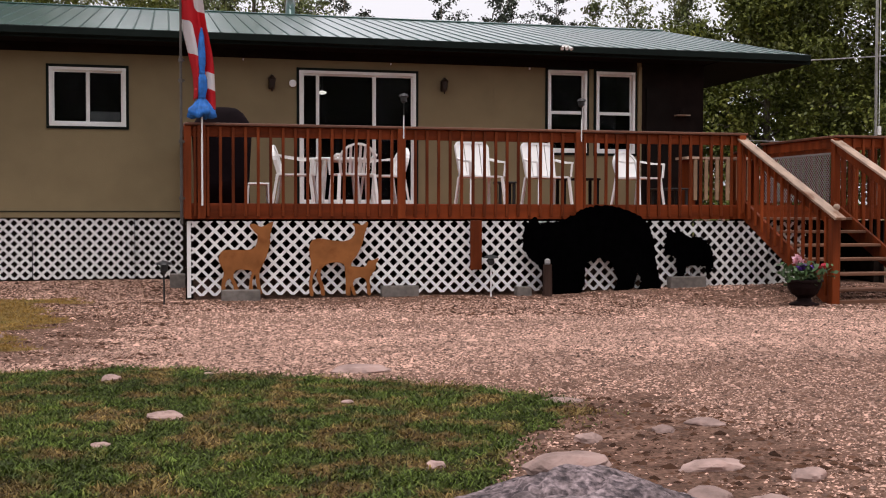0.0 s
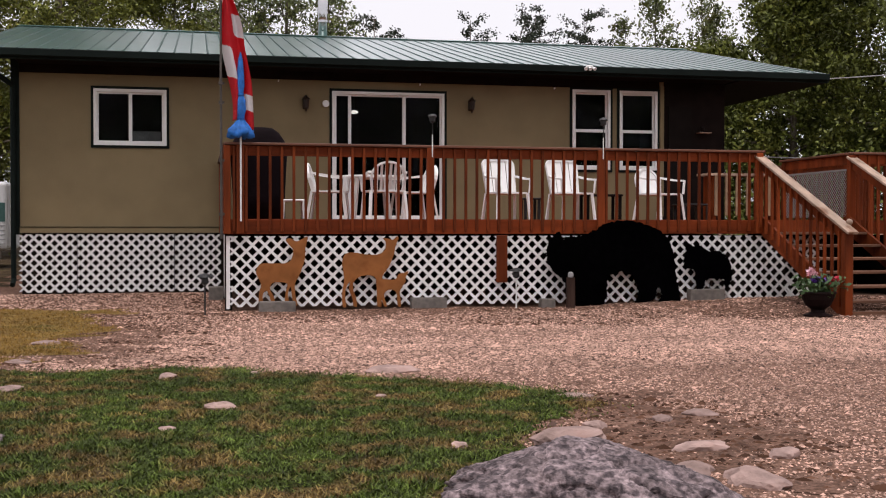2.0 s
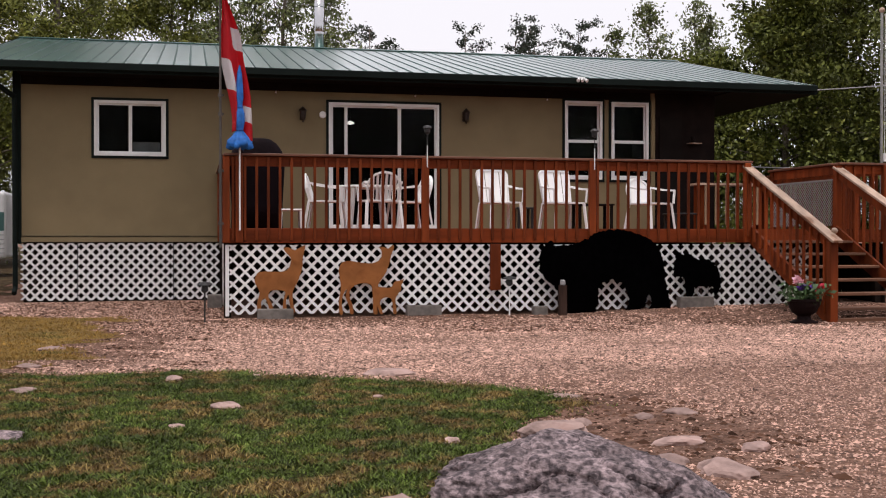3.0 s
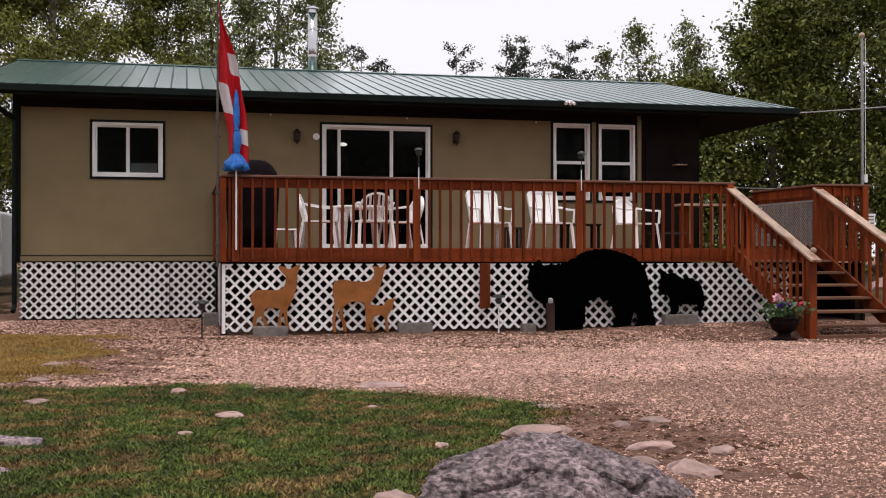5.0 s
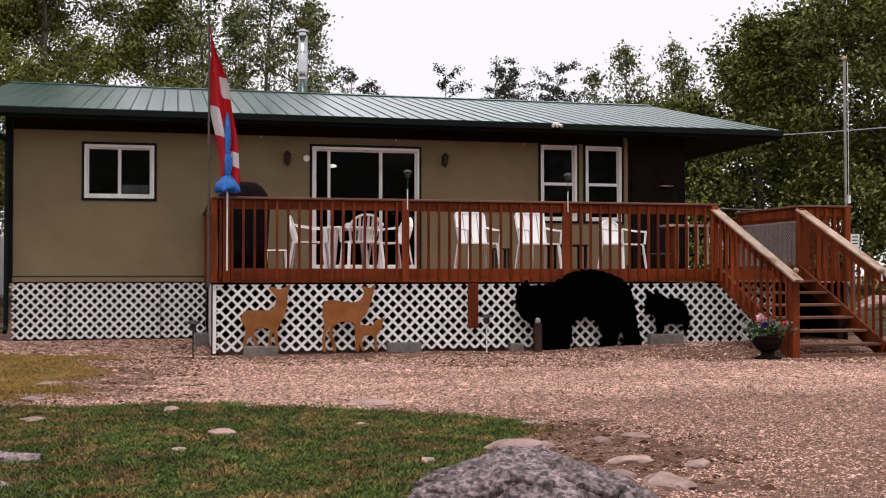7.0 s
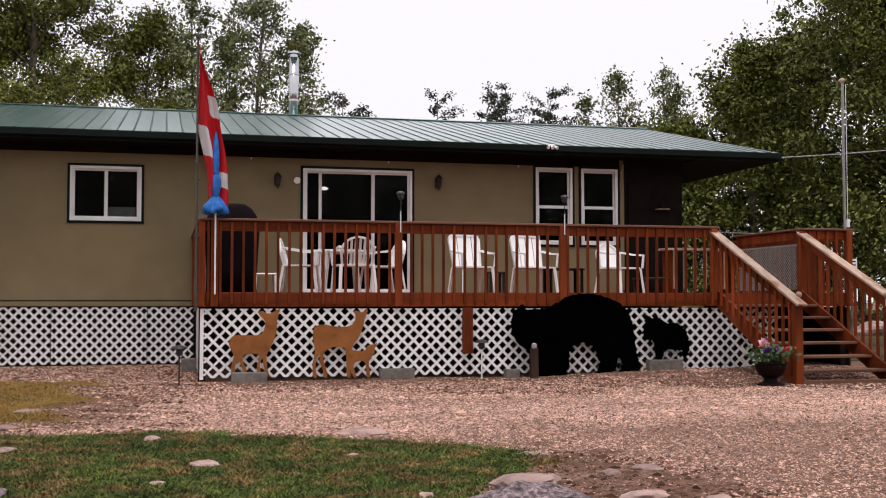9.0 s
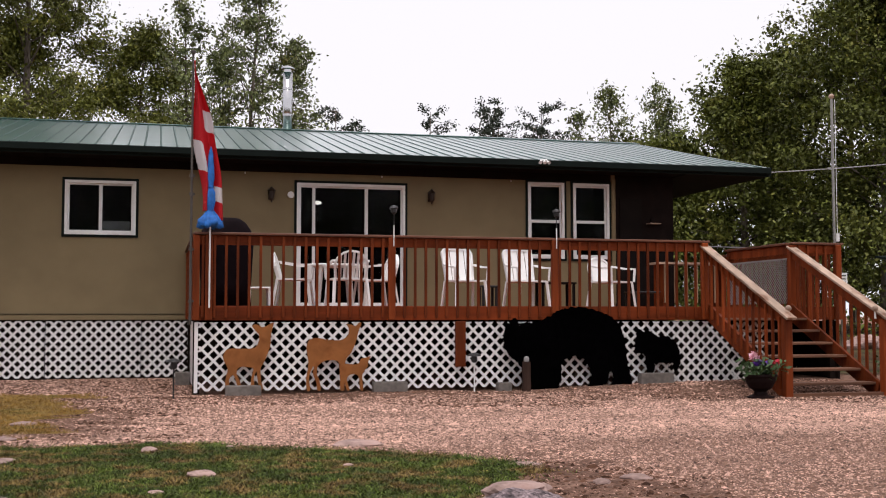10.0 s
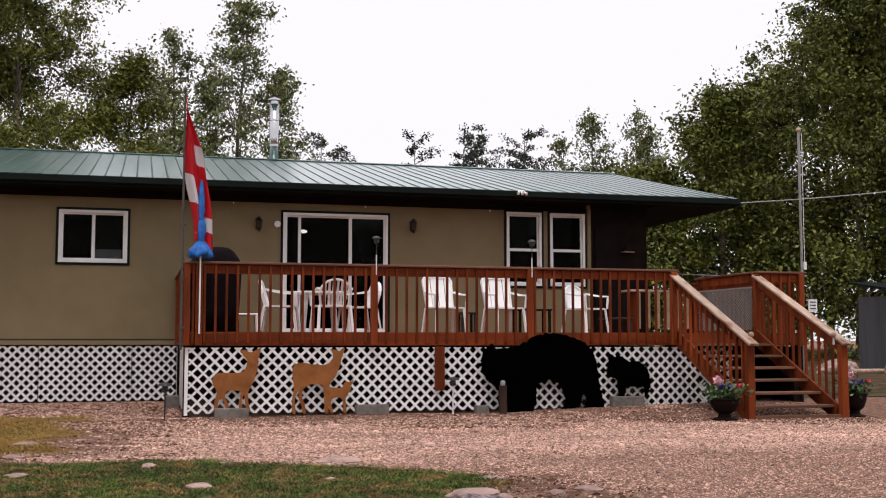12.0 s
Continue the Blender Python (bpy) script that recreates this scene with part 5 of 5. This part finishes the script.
def tree(name, at, height, crown, low, limbs, leaves, leaf, m_leaf, seed, label, trunk=0.16, droop=0.35, clump=0.45, away=1.0):
    at, height, crown = farther(at, height, crown, away)
    leaves, clump = int(leaves * 2.2), clump * away * 0.8
    rg = np.random.default_rng(seed)
    e = thing(name, label, "tree", at)
    bm = bmesh.new()
    top = Vector((rg.normal(0, 0.25), rg.normal(0, 0.25), height))
    bend = Vector((rg.normal(0, 0.25), rg.normal(0, 0.25), height * 0.5))

    def along(t):
        return bend * (2 * t * (1 - t)) + top * (t * t)

    rings = []
    for i in range(9):
        o, r = along(i / 8), trunk * (1 - i / 8) ** 0.8 + 0.012
        rings.append([bm.verts.new(o + Vector((r * math.cos(j * 0.8976), r * math.sin(j * 0.8976), 0))) for j in range(7)])
    for lower, upper in zip(rings, rings[1:]):
        for j in range(7):
            bm.faces.new((lower[j], lower[(j + 1) % 7], upper[(j + 1) % 7], upper[j]))
    part("trunk", bm, M_BARK, e)
    bm = bmesh.new()
    centres = []
    for k in range(limbs):
        t = low + (1 - low) * ((k + rg.uniform()) / limbs)
        p = along(t)
        u = (t - low) / (1 - low)
        reach = crown * (math.sin(math.pi * min(0.98, 0.18 + 0.80 * u)) ** 0.7) * rg.uniform(0.55, 1.1)
        a = rg.uniform(0, 2 * math.pi)
        d = Vector((math.cos(a), math.sin(a), droop + rg.normal(0, 0.2) + 0.5 * u))
        q = p + d.normalized() * reach
        mid = (p + q) / 2 + Vector((0, 0, 0.08 * reach))
        r = trunk * 0.35 * (1 - t) + 0.010
        rod(bm, p, mid, r, r * 0.6, 5, False)
        rod(bm, mid, q, r * 0.6, 0.004, 5, False)
        for s in rg.uniform(0.35, 1.0, 4):
            b = p + (q - p) * s
            g = b + Vector(rg.normal(0, 0.3, 3)) * reach * 0.55
            rod(bm, b, g, r * 0.3, 0.003, 3, False)
            centres.append(g)
        centres.append(q)
        centres.append(mid)
    part("bough", bm, M_BARK, e)
    centres = np.array([tuple(c) for c in centres])
    weight = rg.uniform(0.2, 1.0, len(centres))
    pick = rg.choice(len(centres), leaves, p=weight / weight.sum())
    c = centres[pick] + rg.normal(0, 1, (leaves, 3)) * clump * rg.uniform(0.2, 1.0, (leaves, 1)) * np.array([1, 1, 0.75])
    raw("crown", *quads(c, leaf, rg), m_leaf, e)
    return e


def pine(name, at, height, spread, seed, label, bare=0.35):
    at, height, spread = farther(at, height, spread, 1.5)
    rg = np.random.default_rng(seed)
    e = thing(name, label, "tree", at)
    bm = bmesh.new()
    rod(bm, (0, 0, 0), (rg.normal(0, 0.2), rg.normal(0, 0.2), height), 0.16, 0.02, 7, False)
    part("trunk", bm, M_BARK, e)
    bm = bmesh.new()
    c = []
    for k in range(30):
        t = bare + (1 - bare) * (k + rg.uniform()) / 30
        a = rg.uniform(0, 2 * math.pi)
        r = 1.45 * spread * (1.08 - t) ** 0.33 * rg.uniform(0.3, 1.2) * 1.35
        p = Vector((0, 0, t * height))
        q = p + Vector((math.cos(a) * r, math.sin(a) * r, r * rg.uniform(0.05, 0.75)))
        rod(bm, p, q, 0.03, 0.006, 4, False)
        for s in np.linspace(0.35, 1.05, 5):
            c.append(tuple(p + (q - p) * s))
    part("bough", bm, M_BARK, e)
    c = np.array(c)
    pick = rg.integers(0, len(c), 2600)
    pts = c[pick] + rg.normal(0, 0.2, (2600, 3)) * np.array([1, 1, 0.6])
    raw("crown", *quads(pts, 0.11, rg), M_NEEDLE, e)


MIX = "broadleaf tree with green and yellowing leaves behind the cabin"
tree("tree", (-4.0, 17.0, gz(-3, 17)), 13.5, 3.4, 0.15, 46, 38000, 0.074, M_LEAF, 1, MIX, 0.2, clump=0.55, away=1.3)
tree("tree", (-6.6, 19.0, gz(-6, 19)), 13.0, 3.2, 0.12, 44, 30000, 0.076, M_LEAF, 2, MIX, 0.2, clump=0.6, away=1.3)
tree("tree", (-1.2, 19.5, gz(0, 19)), 9.3, 2.4, 0.2, 34, 20000, 0.072, M_LEAF, 3, MIX, 0.15, clump=0.5, away=1.3)
tree("tree", (-9.5, 16.0, gz(-9, 16)), 12.0, 3.2, 0.12, 38, 20000, 0.078, M_LEAF, 4, MIX, 0.2, clump=0.6, away=1.3)
tree("tree", (-5.2, 14.6, gz(-5, 14)), 7.0, 2.0, 0.1, 32, 12000, 0.068, M_LEAF, 5, MIX, 0.12, clump=0.5, away=1.3)
ASP = "slender aspen with small pale leaves and open branches"
tree("aspen", (2.25, 16.0, gz(2, 16)), 10.6, 2.3, 0.22, 52, 5200, 0.075, M_ASPEN, 6, ASP, 0.11, 0.9, 0.30, 1.3)
tree("aspen", (3.4, 17.2, gz(3, 17)), 8.9, 1.5, 0.3, 30, 2800, 0.075, M_ASPEN, 7, ASP, 0.09, 0.9, 0.28, 1.3)
tree("aspen", (0.6, 16.4, gz(0, 16)), 9.8, 1.1, 0.3, 30, 1900, 0.075, M_ASPEN, 8, ASP, 0.09, 0.9, 0.28, 1.3)
tree("aspen", (1.6, 17.5, gz(1, 17)), 8.6, 1.4, 0.3, 28, 2700, 0.075, M_ASPEN, 9, ASP, 0.09, 0.9, 0.3, 1.3)
tree("aspen", (17.3, 26.0, gz(17, 26)), 9.7, 1.6, 0.35, 34, 1500, 0.12, M_ASPEN, 10, ASP, 0.1, 0.9, 0.34, 1.6)
tree("aspen", (19.4, 26.5, gz(19, 26)), 10.2, 1.4, 0.35, 30, 1200, 0.12, M_ASPEN, 12, ASP, 0.1, 0.9, 0.34, 1.6)
tree("aspen", (15.9, 27.0, gz(16, 27)), 8.9, 1.2, 0.35, 24, 900, 0.12, M_ASPEN, 13, ASP, 0.1, 0.9, 0.34, 1.6)
tree("aspen", (18.6, 24.0, gz(18, 24)), 8.9, 1.3, 0.3, 26, 1200, 0.12, M_ASPEN, 14, ASP, 0.1, 0.9, 0.34, 1.6)
PN = "dark scraggly pine top standing beyond the roof"
for k, (x, h, s) in enumerate([(7.7, 11.1, 1.0), (8.7, 10.2, 0.8), (12.7, 10.9, 0.9), (14.4, 10.8, 1.0), (15.4, 11.3, 1.0), (16.3, 11.6, 0.9), (17.2, 10.7, 0.9), (18.1, 11.6, 0.9), (19.3, 10.2, 0.9)]):
    pine("pine", (x, 35 + (k % 3) * 1.5, gz(x, 35)), h - 0.9 + 0.4 * (k % 3), s, 40 + k, PN)
BIG = "large broadleaf tree with dense green and yellowing leaves beside the yard"
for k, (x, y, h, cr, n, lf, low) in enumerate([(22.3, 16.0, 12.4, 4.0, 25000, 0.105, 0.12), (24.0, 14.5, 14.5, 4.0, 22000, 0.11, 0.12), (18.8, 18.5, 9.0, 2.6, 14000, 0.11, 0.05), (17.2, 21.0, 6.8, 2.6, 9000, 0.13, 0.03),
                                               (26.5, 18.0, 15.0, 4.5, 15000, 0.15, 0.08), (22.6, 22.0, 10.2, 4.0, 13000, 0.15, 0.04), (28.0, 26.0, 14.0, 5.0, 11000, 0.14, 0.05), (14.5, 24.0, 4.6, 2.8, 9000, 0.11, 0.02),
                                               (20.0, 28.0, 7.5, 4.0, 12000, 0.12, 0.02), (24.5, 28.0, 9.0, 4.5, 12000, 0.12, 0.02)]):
    # these crowns take the leaf colour darkened for shade
    tree("tree", (x, y, gz(x, y)), h, cr, low, 44, n, lf, M_SHADELEAF, 60 + k, BIG, 0.24, 0.3, 0.6, 1.4)


def far_woods():
    rg = np.random.default_rng(9)
    n = 120000
    a = rg.uniform(-math.pi, math.pi, n)
    r = rg.uniform(44, 58, n)
    # the taller half behind the camera is unseen, added to darken reflections
    c = np.stack([r * np.sin(a), -16 + r * np.cos(a), 0.3 + rg.uniform(0, 1, n) ** 1.3 * np.where(np.cos(a - 0.35) > 0.3, 5.2 + 1.6 * np.sin(a * 23) + 1.0 * np.sin(a * 61), 13.0 + 2 * np.sin(a * 23) + 1.5 * np.sin(a * 61))], 1)
    tagged(raw("far_woods", *quads(c, np.where(np.cos(a - 0.35) > 0.3, 0.10, 0.27), rg), M_SHADELEAF), "mixed woods behind the cabin, unseen ring added behind the camera", "woods", kind="stuff")


far_woods()

# ---- right-hand distance: pole, cables, shed, log, sign ----
up = thing("tall_pole", "tall thin grey metal pole with a ball top", "pole", (12.57, 4.2, 0))
bm = bmesh.new()
rod(bm, (0, 0, -0.1), (0, 0, 5.42), 0.030, 0.025, 12)
part("pole", bm, M_POLE, up)
bm = bmesh.new()
bmesh.ops.create_uvsphere(bm, u_segments=12, v_segments=8, radius=0.055, matrix=Matrix.Translation((0, 0, 5.47)))
part("ball_top", bm, M_WORN, up, smooth=True)
bm = bmesh.new()
box(bm, 0.03, 0.10, -0.03, 0.03, 2.55, 2.71)
rod(bm, (0.045, -0.04, 2.65), (0.045, -0.04, 5.4), 0.006, n=5)
part("cleat_and_rope", bm, M_WHITE, up)


def cable(name, a, b, sag, label):
    bm = bmesh.new()
    pts = []
    for i in range(17):
        t = i / 16
        p = Vector(a).lerp(Vector(b), t)
        p.z -= sag * 4 * t * (1 - t)
        pts.append(p)
    for p, q in zip(pts, pts[1:]):
        rod(bm, p, q, 0.012, n=5, cap=False)
    tagged(part(name, bm, M_GREY), label, "cable")


cable("cable", (10.95, 4.5, 3.9), (29.0, 11.0, 6.9), 0.25, "grey overhead cable running from the roof corner into the trees")
cable("cable", (9.1, 4.9, 2.5), (13.0, 4.7, 2.45), 0.04, "thin light line stretched above the deck landing")

shed = thing("shed", "dark grey board shed under the trees", "shed", (26.0, 16.5, gz(26, 16)))
for k in range(18):
    bm = bmesh.new()
    box(bm, -2.4 + k * 0.27, -2.14 + k * 0.27, -1.5, -1.46, 0, 2.5)
    part("board", bm, M_DARKWOOD, shed)
bm = bmesh.new()
box(bm, -2.4, 2.45, -1.45, 1.5, 0, 2.48)
part("body", bm, M_DARKWOOD, shed)
bm = bmesh.new()
bar(bm, (0, -1.8, 2.5), (0, 1.8, 3.0), 5.2, 0.08)
part("roof", bm, M_TRIM, shed)
log = thing("fallen_log", "pale debarked log lying on the yard edge", "log", (23.0, 13.5, gz(23, 13)))
bm = bmesh.new()
rod(bm, (-3, 0, 0.06), (3, 0.6, 0.06), 0.08, 0.07, 10)
part("trunk", bm, M_WORN, log)
for k, (x, y) in enumerate([(19.6, 13.5), (20.4, 14.2), (21.6, 13.2), (18.6, 14.4)]):
    stone("rock", (x, y, gz(x, y) + 0.1), (0.6, 0.4, 0.3), 70 + k, M_STONE, "pale rock among the trees", 0.25, 3, k * 40)
sign = thing("tree_sign", "small white notice board on a tree trunk", "sign", (15.6, 8.5, 1.95))
bm = bmesh.new()
box(bm, -0.12, 0.12, -0.015, 0.015, -0.16, 0.16)
part("board", bm, M_WHITE, sign)
for k in range(3):
    bm = bmesh.new()
    box(bm, -0.08, 0.08, -0.02, -0.016, 0.08 - k * 0.08, 0.105 - k * 0.08)
    part("dark_bar", bm, M_IRON, sign)
bm = bmesh.new()
rod(bm, (0, 0.05, -2.0), (0, 0.05, 0.3), 0.03)
part("post", bm, M_BARK, sign)

# ---- left-hand distance ----
rv = thing("camping_trailer", "white camping trailer with a teal stripe parked behind the cabin", "trailer", (-7.2, 17.6, 0.0))
bm = bmesh.new()
box(bm, -2.2, 1.9, -1.1, 1.1, 0.5, 2.3)
soften(bm, 0.1, 3)
part("body", bm, M_RV, rv)
bm = bmesh.new()
box(bm, -2.1, 1.85, -1.105, -1.09, 1.25, 1.75)
part("stripe", bm, M_TEAL, rv)
bm = bmesh.new()
for k in range(5):
    box(bm, -2.1, 1.85, -1.115, -1.10, 0.65 + k * 0.12, 0.67 + k * 0.12)
part("side_trim", bm, M_GREY, rv)
for s in (-0.5, 0.5):
    bm = bmesh.new()
    rod(bm, (s, -1.0, 0.32), (s, -0.8, 0.32), 0.32, n=20)
    part("wheel", bm, M_IRON, rv)
